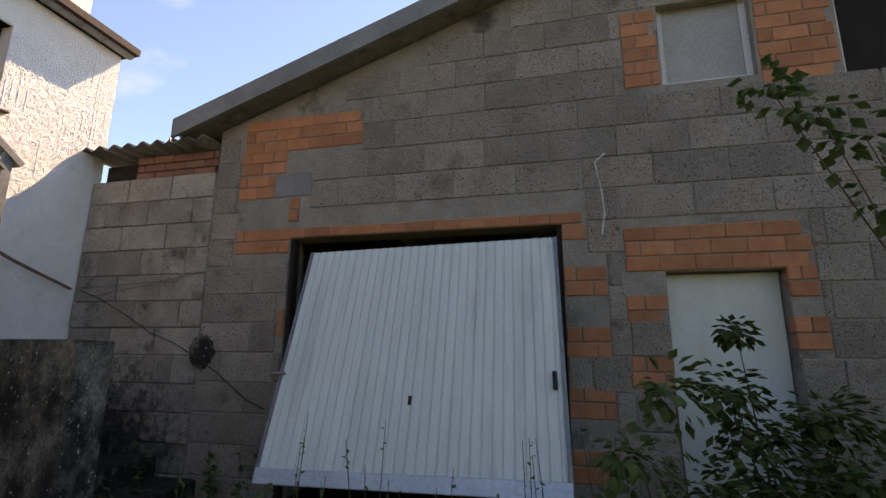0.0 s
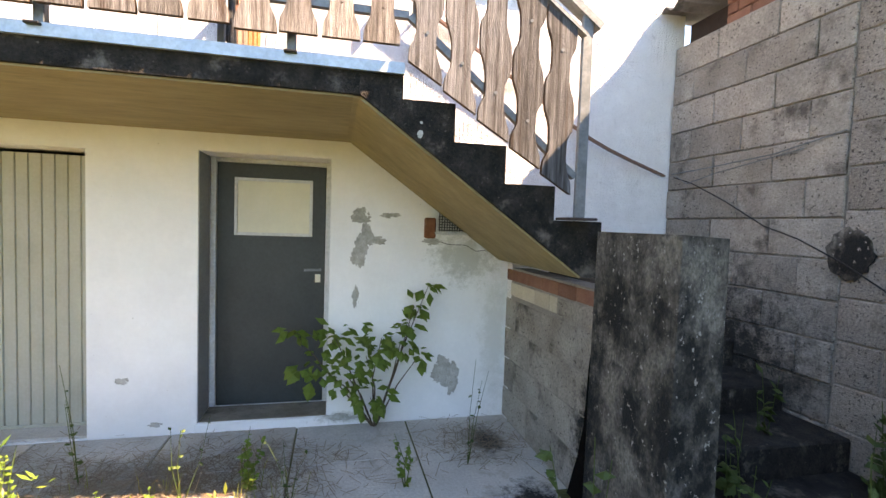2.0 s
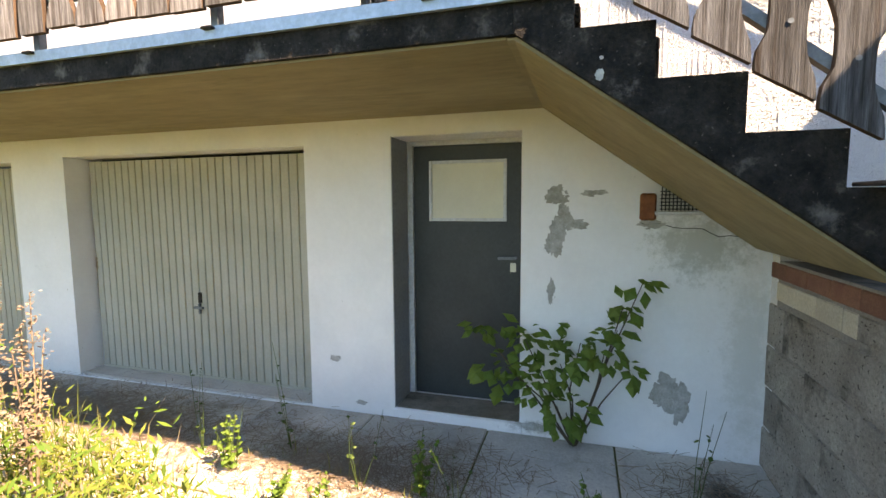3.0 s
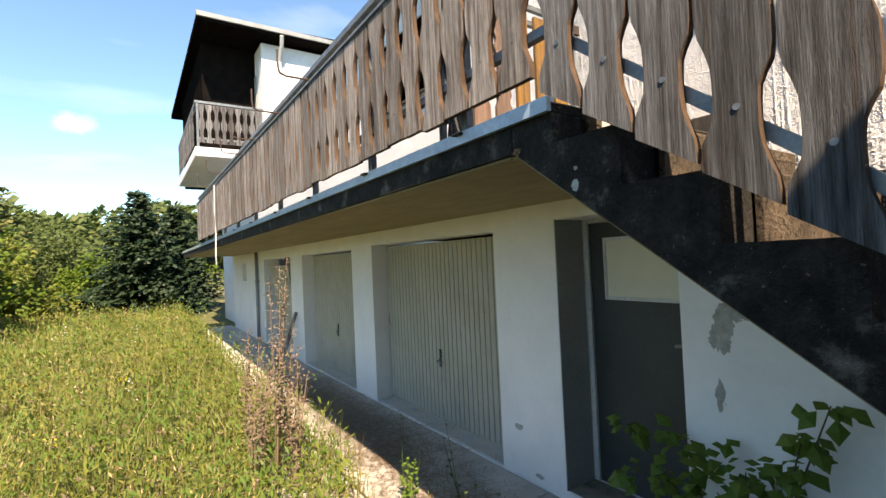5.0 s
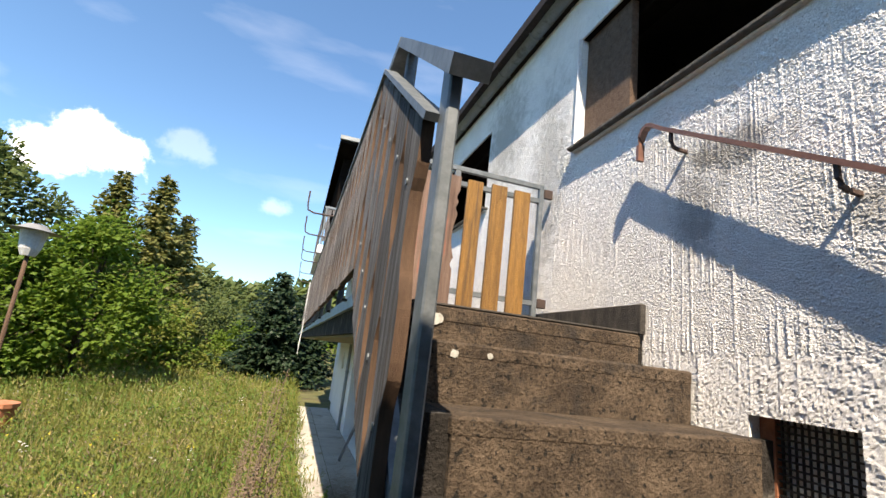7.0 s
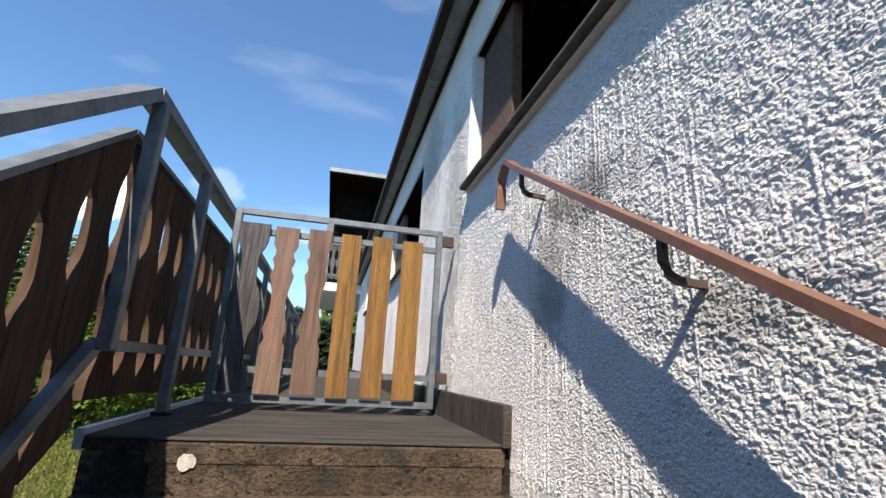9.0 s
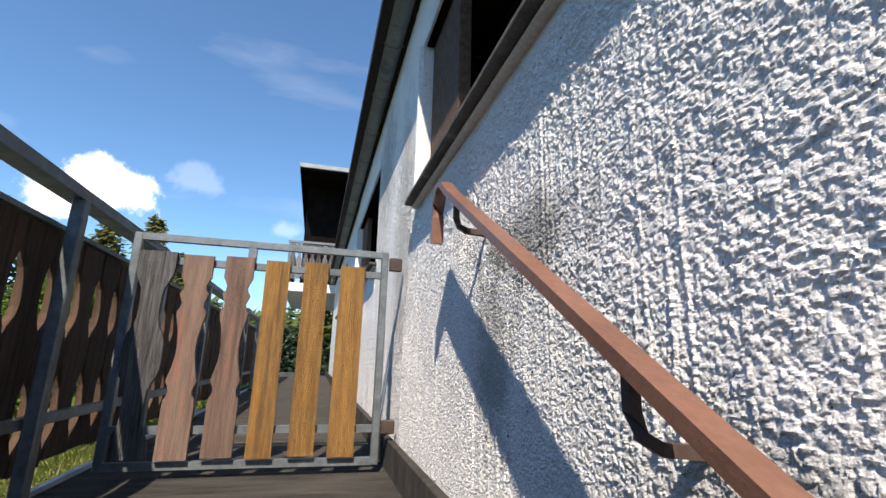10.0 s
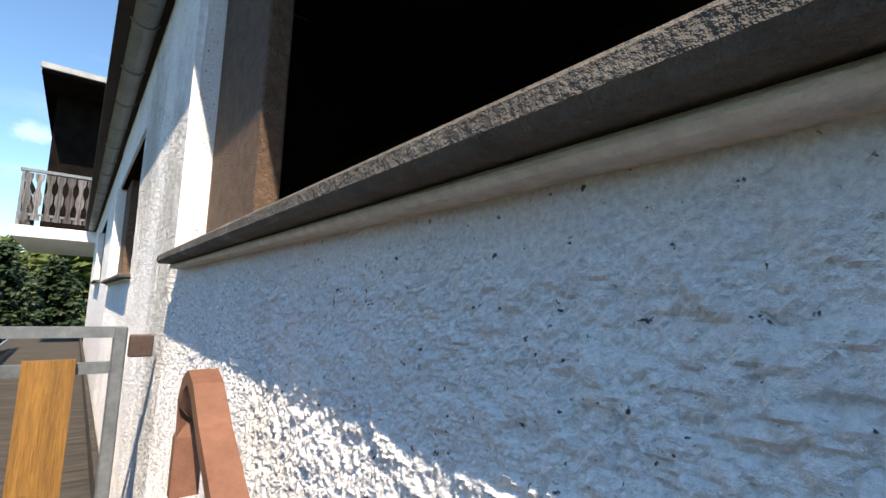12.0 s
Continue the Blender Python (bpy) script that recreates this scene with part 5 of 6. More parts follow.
# ---- far wing with its balcony ----
wing = thing("far_wing", "white rendered house wing with wide dark eaves", "house")
part("wall", box(NB(), -9, -3.32, -16, -8.7, 0, 7.4), M["smooth_white"], wing)
# Roof and cladding share one near-black tone without gloss.
part("roof", prism(NB(), [(-1.78, 7.47), (-1.78, 7.60), (-6.0, 7.72), (-9.5, 7.60), (-9.5, 7.47)], "y", -17, -8.3), M["near_black"], wing, "dark eave boards")
part("roof_edge", box(NB(), -9.5, -1.76, -8.30, -8.24, 7.53, 7.64, 0.006), M["gutter"], wing)
part("gable_cladding", box(NB(), -3.318, -2.0, -15, -9.5, 4.725, 7.46), M["near_black"], wing, "dark timber cladding")
part("window", box(NB(), -3.315, -3.29, -9.7, -9.3, 5.6, 6.8), M["grey_reveal"], wing)
part("down_pipe", tube(NB(), [(-3.75, -8.27, 7.5), (-3.77, -8.4, 7.3), (-3.77, -8.64, 7.0), (-3.77, -8.64, 5.0)], 0.05, 8), M["grey_paint"], wing)
bal = thing("far_balcony", "white balcony slab with brown turned-edge boards", "balcony")
part("slab", box(NB(), -3.31, -1.66, -13, -8.3, 4.52, 4.72, 0.01), M["smooth_white"], bal)
part("post", box(NB(), -1.76, -1.71, -8.40, -8.35, 4.72, 5.67), M["galv"], bal)
part("post", box(NB(), -3.2, -3.15, -8.40, -8.35, 4.72, 5.67), M["galv"], bal)
part("rail", box(NB(), -3.25, -1.68, -8.42, -8.34, 5.67, 5.72), M["galv"], bal)
part("rail", box(NB(), -1.77, -1.69, -13, -8.42, 5.67, 5.72), M["galv"], bal)
part("low_rail", box(NB(), -3.25, -1.70, -8.39, -8.36, 4.90, 4.94), M["galv"], bal)
for k in range(9):
    shape = board_shape(0.115, 1.0, "wave", r)
    bm = NB()
    prism(bm, [(-3.17 + 0.162 * k + u, 4.82 + 0.82 * v) for u, v in shape], "y", -8.34, -8.32)
    part("board", bm, M["wood"], bal)
for k in range(22):
    shape = board_shape(0.13, 1.0, "wave", r)
    bm = NB()
    prism(bm, [(-12.9 + 0.19 * k + u, 4.82 + 0.82 * v) for u, v in shape], "x", -1.69, -1.67)
    part("board", bm, M["wood"], bal)
for far in (wing, bal):
    far.matrix_basis = Matrix.LocRotScale((-0.33, -0.58, -0.476), None, (1, 1, 1.112))
# ---- plants ----
def leaf_cloud(pts_normals_sizes, curl=0.25):
    """Many small pointed leaves from (centre, direction, size): one mesh, each leaf two bent triangles pairs."""
    vs, fs = [], []
    for c, d, s in pts_normals_sizes:
        d = d.normalized()
        side = d.cross(Vector((0.3, 0.2, 1))).normalized() * s * 0.42
        up = side.cross(d).normalized() * s * curl
        b = len(vs)
        vs += [c, c + d * s * 0.5 + side - up * 0.2, c + d * s * 1.05 - up * 0.6, c + d * s * 0.5 - side - up * 0.2, c + d * s * 0.5 + up * 0.5]
        fs += [(b, b + 1, b + 4), (b + 1, b + 2, b + 4), (b + 2, b + 3, b + 4), (b + 3, b, b + 4)]
    return vs, fs


def from_lists(name, vs, fs, mat, parent=None, label=""):
    me = bpy.data.meshes.new(name)
    me.from_pydata([tuple(v) for v in vs], [], fs)
    me.materials.append(mat)
    ob = new(name, me)
    ob.parent = parent
    if label:
        ob["label"] = label
    return ob


def rand_dir(r, up=0.3):
    return Vector((r.gauss(0, 1), r.gauss(0, 1), r.gauss(up, 0.7)))


def broad_tree(name, at, height, width, mat, label, seed, n=5200, leaf=0.2, clumps=46, low=0.12):
    r = random.Random(seed)
    t = thing(name, label, "tree", at=at)
    bm = NB()
    tube(bm, [(0, 0, -0.1), (0.08, 0.02, height * 0.3), (-0.05, 0.1, height * 0.6), (0, 0, height * 0.85)], 0.028 * height, 9, 0.2)
    centres = []
    for k in range(clumps):
        a, h = r.uniform(0, 6.28), r.uniform(low, 0.95)
        rad = width / 2 * (math.sin(math.pi * min(1, (h - low + 0.12) / (1.04 - low))) ** 0.6) * r.uniform(0.35, 1.0)
        c = Vector((rad * math.cos(a), rad * math.sin(a), h * height))
        centres.append((c, r.uniform(0.10, 0.22) * width))
        if k % 3 == 0:
            tube(bm, [(0, 0, h * height * 0.55), (c.x * 0.5, c.y * 0.5, h * height * 0.8), tuple(c)], 0.007 * height, 5, 0.3)
    part("trunk", bm, M["bark"], t)
    items = []
    for k in range(n):
        c, rad = centres[r.randrange(len(centres))]
        d = rand_dir(r)
        d.normalize()
        p = c + d * rad * (r.random() ** 0.45)
        if p.z < 0.05:
            continue
        items.append((p, d + Vector((0, 0, -0.3)) + rand_dir(r) * 0.5, leaf * r.uniform(0.6, 1.3)))
    vs, fs = leaf_cloud(items)
    from_lists("crown", vs, fs, mat, t)
    return t


def conifer(name, at, height, width, mat, label, seed, tiers=26, n=11, leaf=0.22):
    r = random.Random(seed)
    t = thing(name, label, "tree", at=at)
    part("trunk", tube(NB(), [(0, 0, -0.1), (0.02, 0, height * 0.5), (0, 0, height)], 0.02 * height, 8, 0.1), M["bark"], t)
    items = []
    for k in range(tiers):
        h = height * (0.06 + 0.93 * k / tiers)
        rad = width / 2 * (1 - k / tiers) ** 0.8 * r.uniform(0.75, 1.1) + 0.12
        for j in range(n):
            a = r.uniform(0, 6.28)
            ln = rad * r.uniform(0.6, 1.15)
            droop = r.uniform(-0.30, 0.05)
            steps = max(3, int(ln / 0.11))
            for q in range(steps):
                f = (q + r.random()) / steps
                p = Vector((math.cos(a) * ln * f, math.sin(a) * ln * f, h + droop * ln * f + 0.18 * ln * f * f)) + rand_dir(r) * 0.05
                items.append((p, Vector((math.cos(a), math.sin(a), 0)) + rand_dir(r, -0.1) * 0.7, leaf * r.uniform(0.6, 1.2)))
    vs, fs = leaf_cloud(items)
    from_lists("crown", vs, fs, mat, t)
    return t


def polar(az, dist):
    return (-1.6 + math.sin(radians(az)) * dist, 3.6 - math.cos(radians(az)) * dist, 0)


broad_tree("maple_tree", polar(19.5, 18), 5.3, 4.8, M["leaf"], "bright green young maple in the meadow edge", 1, 9000, 0.17, 60)
broad_tree("maple_tree", polar(25.5, 17), 4.0, 3.4, M["leaf"], "bright green young maple in the meadow edge", 2, 6000, 0.17, 46)
conifer("spruce_tree", polar(19.5, 33), 11.0, 6.0, M["spruce"], "tall yellow-green spruce behind the garden", 3, 36, 18, 0.36)
conifer("spruce_tree", polar(15.6, 33), 11.4, 6.4, M["spruce"], "tall yellow-green spruce behind the garden", 4, 36, 18, 0.36)
conifer("spruce_tree", polar(12.8, 35), 9.6, 5.4, M["spruce"], "tall yellow-green spruce behind the garden", 5, 34, 18, 0.36)
conifer("yew_tree", polar(1.6, 23), 5.3, 4.6, M["dark_leaf"], "dark dense conifer at the end of the house", 6, 30, 22, 0.24)
conifer("yew_tree", polar(-1.8, 25), 5.0, 4.4, M["dark_leaf"], "dark dense conifer at the end of the house", 7, 30, 20, 0.24)
broad_tree("oak_tree", polar(29.5, 34), 10.5, 9.0, M["woods"], "dark broad tree at the wood's edge", 8, 9000, 0.34, 60)
broad_tree("oak_tree", polar(36, 30), 10.0, 9.0, M["woods"], "dark broad tree at the wood's edge", 9, 7000, 0.34, 60)
broad_tree("oak_tree", polar(11, 46), 6.4, 8.5, M["woods"], "dark broad tree at the wood's edge", 10, 6000, 0.4, 50)
broad_tree("oak_tree", polar(7, 55), 5.8, 9.0, M["woods"], "dark broad tree at the wood's edge", 21, 6000, 0.45, 50)
conifer("spruce_tree", polar(6.6, 60), 8.0, 3.0, M["woods"], "small far spruce on the ridge", 22, 26, 9, 0.45)
for i, (az, d, h, w) in enumerate([(4.5, 26, 2.6, 4.0), (8.0, 27, 3.2, 5.0), (11.5, 24, 3.0, 4.2), (15, 23, 2.6, 4.0), (9.5, 38, 4.6, 6.0), (22, 23, 3.0, 5), (28, 20, 3.2, 5), (33, 18, 3.0, 5), (41, 18, 3.4, 6), (-1.0, 30, 3.0, 5)]):
    broad_tree("hedge_shrub", polar(az, d), h, w, (M["leaf"], M["woods"], M["herb"])[i % 3], "rough green shrub in the garden hedge", 40 + i, 3800, 0.17, 30, 0.05)


def woods(name, n, d0, d1, a0, a1, h0, h1, seed):
    """The far wooded ridge: ragged crowns that nobody could count."""
    r = random.Random(seed)
    items = []
    for k in range(n):
        az, d = r.uniform(a0, a1), r.uniform(d0, d1)
        c = Vector(polar(az, d)); c.z = 1.5
        h, w = r.uniform(h0, h1), r.uniform(5, 9)
        for j in range(330):
            q = rand_dir(r, 0.0); q.normalize()
            p = c + Vector((q.x * w / 2, q.y * w / 2, h * 0.55 + q.z * h * 0.5))
            if p.z > 0:
                items.append((p, rand_dir(r), r.uniform(0.7, 1.5)))
    vs, fs = leaf_cloud(items)
    return tagged(from_lists(name, vs, fs, M["woods"]), "far wooded ridge behind the garden", "woods", kind="stuff")


woods("far_woods", 130, 55, 90, -12, 52, 5.0, 8.5, 5)


def meadow(name, n, area, hmin, hmax, mat, seed, width=0.006, lean=0.35, label="", keep=None):
    """Grass: single bent blades."""
    r = np.random.RandomState(seed)
    x = r.uniform(area[0], area[1], n)
    y = area[3] - (area[3] - area[2]) * r.rand(n) ** area[4]
    if keep is not None:
        ok = keep(x, y)
        x, y = x[ok], y[ok]
        n = len(x)
    clump = np.sin(x * 2.1 + np.sin(y * 1.7) * 2) * np.sin(y * 1.3 + x * 0.6)
    h = (hmin + (hmax - hmin) * r.rand(n) ** 1.6) * (1 + 0.3 * clump)
    a = r.uniform(0, 2 * np.pi, n)
    l = lean * h * r.rand(n)
    w = width * (1 + 0.05 * np.abs(area[3] - y))
    dx, dy = np.cos(a), np.sin(a)
    z0 = -0.05
    P = np.zeros((n, 5, 3))
    P[:, 0] = np.stack([x - dy * w, y + dx * w, np.full(n, z0)], -1)
    P[:, 1] = np.stack([x + dy * w, y - dx * w, np.full(n, z0)], -1)
    P[:, 2] = np.stack([x + dx * l * 0.35 + dy * w * 0.8, y + dy * l * 0.35 - dx * w * 0.8, h * 0.6], -1)
    P[:, 3] = np.stack([x + dx * l * 0.35 - dy * w * 0.8, y + dy * l * 0.35 + dx * w * 0.8, h * 0.6], -1)
    P[:, 4] = np.stack([x + dx * l, y + dy * l, h], -1)
    me = bpy.data.meshes.new(name)
    b = np.arange(n) * 5
    q = np.stack([b, b + 1, b + 2, b + 3], -1)
    t = np.stack([b + 3, b + 2, b + 4], -1)
    me.from_pydata(P.reshape(-1, 3).tolist(), [], q.tolist() + t.tolist())
    me.materials.append(mat)
    return tagged(new(name, me), label, "grass", kind="stuff")


edge = lambda x, y: x > -2.30 + 0.5 * np.clip((y + 0.9) / 1.6, 0, 1) + 0.10 * np.sin(y * 2.3) + 0.05 * np.sin(y * 7)
north = lambda x, y: edge(x, y) & ~((y > 1.6 - 0.5 * np.sin(x * 2)) & (x < 0.6)) & ~((y > 2.6) & (x > -0.75) & (x < 1.9))
meadow("meadow_grass", 46000, (-2.3, 9.0, -26, 1.9, 1.5), 0.14, 0.55, M["grass"], 1, 0.0042, 0.8, "uncut yellow-green meadow grass in the sun", north)
meadow("meadow_grass_far", 26000, (-3.2, 26.0, -30, -8, 1.0), 0.25, 0.7, M["grass"], 2, 0.014, 0.4, "uncut yellow-green meadow grass in the sun", edge)
meadow("dry_grass", 3200, (-2.3, 9.0, -26, 1.6, 1.4), 0.35, 0.75, M["straw"], 3, 0.003, 0.8, "tall dry straw-coloured grass stalks", north)


def stalk_plant(name, at, height, label, seed, leaf_mat, n_leaf=26, leaf=0.05, stems=3, spread=0.12, stem_r=0.004, seedy=False, group="weeds", lean=(0, 0)):
    """An upright weed: thin stems with leaves or seed heads along them."""
    r = random.Random(seed)
    t = thing(name, label, "weed", group, at=at)
    bm = NB()
    items = []
    for s in range(stems):
        a = r.uniform(0, 6.28)
        tip = Vector((math.cos(a) * spread * r.random() + lean[0], math.sin(a) * spread * r.random() + lean[1], height * r.uniform(0.65, 1.0)))
        mid = tip * 0.5 + Vector((r.uniform(-0.03, 0.03), r.uniform(-0.03, 0.03), 0))
        tube(bm, [(0, 0, -0.03), tuple(mid), tuple(tip)], stem_r, 5, 0.4)
        for k in range(n_leaf // stems):
            f = r.uniform(0.35, 1.0) if seedy else r.uniform(0.06, 1.0)
            p = (mid * (f * 2) if f < 0.5 else mid.lerp(tip, f * 2 - 1))
            d = rand_dir(r, 0.3)
            if seedy:
                p = p + d * 0.014
            items.append((p, d, leaf * r.uniform(0.6, 1.25) * (1.15 - 0.5 * f)))
    part("stem", bm, M["dry"] if seedy else M["weed"], t)
    vs, fs = leaf_cloud(items)
    tagged(from_lists("leaves" if not seedy else "seed_head", vs, fs, leaf_mat, t), kind="stuff")
    return t


def bush(name, base, blobs, mat, label, seed, n, leaf, stem_mat=None):
    """A shrub: limbs from its base to leafy clumps."""
    r = random.Random(seed)
    t = thing(name, label, "shrub", at=base)
    bm = NB()
    items = []
    B = Vector(base)
    for c, rad in blobs:
        c = Vector(c) - B
        mid = c * 0.5 + Vector((r.uniform(-0.05, 0.05), r.uniform(-0.05, 0.05), 0.05))
        tube(bm, [(0, 0, -0.03), tuple(mid), tuple(c)], 0.008, 6, 0.35)
        for k in range(int(n * rad)):
            d = rand_dir(r, 0.1); d.normalize()
            items.append((c + d * rad * r.random() ** 0.5, d + Vector((0.4, 0, -0.5)), leaf * r.uniform(0.6, 1.2)))
    part("branch", bm, stem_mat or M["bark"], t)
    vs, fs = leaf_cloud(items)
    from_lists("leaves", vs, fs, mat, t)
    return t


# shrub at the white wall
bush("knotweed_shrub", (-3.33, 2.17, 0.0), [((-3.2, 1.72, 0.55), 0.18), ((-3.18, 1.95, 0.45), 0.2), ((-3.15, 2.08, 0.62), 0.2), ((-3.2, 2.2, 0.75), 0.16), ((-3.2, 2.35, 0.72), 0.1), ((-3.2, 2.42, 0.85), 0.09), ((-3.2, 2.45, 1.0), 0.06), ((-3.2, 2.56, 1.16), 0.06),
     ((-3.2, 1.85, 0.75), 0.12), ((-3.15, 2.12, 0.30), 0.14), ((-3.2, 1.55, 0.80), 0.07), ((-3.2, 2.5, 0.60), 0.06)], M["shrub"], "green leafy shrub growing at the foot of the white wall", 3, 165, 0.102)
# elder and weeds before the second door
bush("elder_bush", (1.95, 3.1, 0.0), [((1.75, 3.0, 0.75), 0.2), ((1.9, 3.0, 0.45), 0.25), ((2.1, 3.1, 0.6), 0.25), ((1.72, 3.05, 1.2), 0.14), ((1.85, 3.0, 1.45), 0.12), ((1.62, 3.1, 0.95), 0.12), ((2.3, 3.2, 0.4), 0.3), ((2.0, 2.9, 0.15), 0.25)], M["weed"], "dark green weeds in front of the block wall", 4, 620, 0.062)
bush("bramble_bush", (2.6, 4.2, 0.0), [((2.45, 4.3, 1.35), 0.18), ((2.6, 4.3, 1.1), 0.25), ((2.5, 4.3, 1.7), 0.10), ((2.7, 4.1, 0.75), 0.3), ((3.1, 4.2, 0.9), 0.35), ((2.7, 3.7, 0.4), 0.4), ((2.35, 3.9, 0.45), 0.4), ((2.6, 4.2, 0.85), 0.35), ((2.3, 4.2, 0.75), 0.3), ((2.95, 4.3, 1.2), 0.2), ((3.2, 3.7, 0.5), 0.4), ((3.5, 4.0, 1.3), 0.3)], M["weed"], "dark weed climbing before the pale door", 5, 900, 0.07)
bush("hanging_branch", (3.7, 3.6, 0.0), [((3.0, 3.7, 2.65), 0.22), ((2.8, 3.7, 2.85), 0.2), ((2.6, 3.7, 3.0), 0.16), ((3.1, 3.6, 2.3), 0.25), ((3.3, 3.5, 1.9), 0.3), ((3.4, 3.6, 2.8), 0.25)], M["weed"], "thin overhanging branch with narrow leaves", 6, 190, 0.085)
r = random.Random(77)
for k in range(12):
    x = -0.55 + 0.2 * k + r.uniform(-0.06, 0.06)
    stalk_plant("tall_weed", (x, 3.45 + r.uniform(-0.25, 0.2), 0), r.uniform(0.95, 1.35), "thin seeding weed in front of the white garage door", 200 + k, M["weed"], 66, 0.04, 5, 0.22, 0.0045)
for k in range(46):
    stalk_plant("nettle", (-1.05 + r.uniform(0, 2.9), 2.65 + r.uniform(0, 1.2), 0), r.uniform(0.35, 0.95), "leafy weed by the outbuilding", 300 + k, M["weed"], 56, 0.095, 4, 0.22)
for k, (x, y, h) in enumerate([(-1.1, 3.05, 0.42), (-1.0, 3.2, 0.35), (-1.4, 3.0, 0.3), (-1.2, 3.6, 0.7), (-1.45, 3.8, 0.8), (-1.1, 4.2, 0.6), (-1.75, 4.3, 0.9), (-0.95, 4.5, 0.8), (-1.35, 4.6, 0.9), (-0.9, 3.8, 0.6)]):
    stalk_plant("step_weed", (x, y, 0.0), h, "green weed growing by the concrete steps", 350 + k, M["weed"], 60, 0.085, 4, 0.16)
for k, (x, y, h) in enumerate([(-1.58, -0.50, 2.05), (-1.66, -0.72, 1.72), (-1.70, -0.42, 1.25), (-1.50, -0.95, 1.5), (-1.45, -0.62, 1.45)]):
    stalk_plant("dry_mullein", (x, y, 0), h, "tall dead brown seed stalk at the paving edge", 370 + k, M["dry"], 520, 0.030, 4, 0.16, 0.007, True, lean=(-0.12, -0.15))
for k in range(9):
    stalk_plant("paving_weed", (-2.2 - r.uniform(0, 0.5), -3.6 + r.uniform(0, 6.0), 0), r.uniform(0.15, 0.4), "small green weed between the slabs", 380 + k, M["shrub"], 40, 0.045, 4, 0.12)
for k, (x, y, h) in enumerate([(-2.75, 0.35, 0.85), (-2.55, -0.2, 0.7), (-2.6, 2.75, 0.75), (-2.45, 1.0, 0.5), (-2.35, 1.6, 0.45)]):
    stalk_plant("thin_weed", (x, y, 0), h, "thin dry weed on the paving", 420 + k, M["weed"], 12, 0.035, 3, 0.2, 0.003)
# flowers
for k in range(40):
    stalk_plant("white_flower", (r.uniform(-1.0, 9), r.uniform(-22, -3), 0.0), r.uniform(0.45, 0.65), "white umbel flower in the meadow", 500 + k, M["white_flower"], 9, 0.06, 3, 0.12, 0.003, True, "flowers")
for k in range(16):
    stalk_plant("yellow_flower", (r.uniform(-1.2, 4), r.uniform(-9, -0.5), 0.1), r.uniform(0.4, 0.6), "yellow flower in the meadow", 560 + k, M["yellow_flower"], 7, 0.05, 2, 0.1, 0.003, True, "flowers")

def herbs(name, n, area, seed, leaf, mat, tall):
    """Low leafy growth between the grass: tufts of small blades and seed heads."""
    r = np.random.RandomState(seed)
    x, y = r.uniform(area[0], area[1], n), area[3] - (area[3] - area[2]) * r.rand(n) ** 1.9
    ok = (x > -2.26 + 0.5 * np.clip((y + 0.9) / 1.6, 0, 1) + 0.1 * np.sin(y * 2.3)) & ~((y > 1.5) & (x < 0.6))
    x, y = x[ok], y[ok]
    h = tall * r.uniform(0.3, 1.0, len(x)) * (1 + 0.4 * np.sin(x * 1.9 + 2 * np.sin(y)) * np.sin(y * 1.1 + x * 0.4))
    per = 8
    x, y, h = np.repeat(x, per), np.repeat(y, per), np.repeat(h, per)
    n = len(x)
    far = 1 + 0.07 * (area[3] - y)
    spread = 0.045 * far
    C = np.stack([x + r.normal(0, 1, n) * spread, y + r.normal(0, 1, n) * spread, h * r.uniform(0.15, 1.0, n)], -1)
    d = np.stack([r.normal(0, 1, n), r.normal(0, 1, n), r.normal(0.7, 0.7, n)], -1)
    d /= np.linalg.norm(d, axis=1)[:, None]
    side = np.cross(d, np.array([0.3, 0.2, 1.0]))
    side /= np.linalg.norm(side, axis=1)[:, None] + 1e-6
    s = (leaf * far * r.uniform(0.5, 1.3, n))[:, None]
    P = np.stack([C, C + d * s * 0.5 + side * s * 0.13, C + d * s, C + d * s * 0.5 - side * s * 0.13], 1)
    me = bpy.data.meshes.new(name)
    b = np.arange(n) * 4
    me.from_pydata(P.reshape(-1, 3).tolist(), [], np.stack([b, b + 1, b + 2, b + 3], -1).tolist())
    me.materials.append(mat)
    return tagged(new(name, me), "leafy herbs and seed heads in the meadow", "meadow", kind="stuff")


herbs("meadow_herbs", 23000, (-2.3, 10, -26, 1.4), 9, 0.06, M["herb"], 0.68)
herbs("tall_herbs", 3200, (-2.2, 7, -14, 0.7), 29, 0.062, M["shrub"], 0.90)
herbs("brown_seed_heads", 2200, (-2.0, 8, -16, 0.6), 37, 0.05, M["dry"], 0.60)
herbs("dry_seed_heads", 3500, (-2.0, 10, -26, 0.6), 19, 0.040, M["straw"], 0.70)


def litter(name, cx, cy, rx, ry, n, seed):
    """Dead stalks blown together on the paving."""
    r = random.Random(seed)
    vs, fs = [], []
    for k in range(n):
        x, y = r.gauss(cx, rx), r.gauss(cy, ry)
        a, l = r.uniform(0, 6.28), r.uniform(0.04, 0.16)
        d = Vector((math.cos(a), math.sin(a), r.uniform(-0.03, 0.12)))
        s = Vector((-d.y, d.x, 0)) * 0.0022
        p = Vector((x, y, 0.004 + r.uniform(0, 0.025)))
        b = len(vs)
        vs += [p - s, p + s, p + d * l + s, p + d * l - s]
        fs.append((b, b + 1, b + 2, b + 3))
    return tagged(from_lists(name, vs, fs, M["dry"]), "dead brown stalks lying on the paving", "litter", kind="stuff")


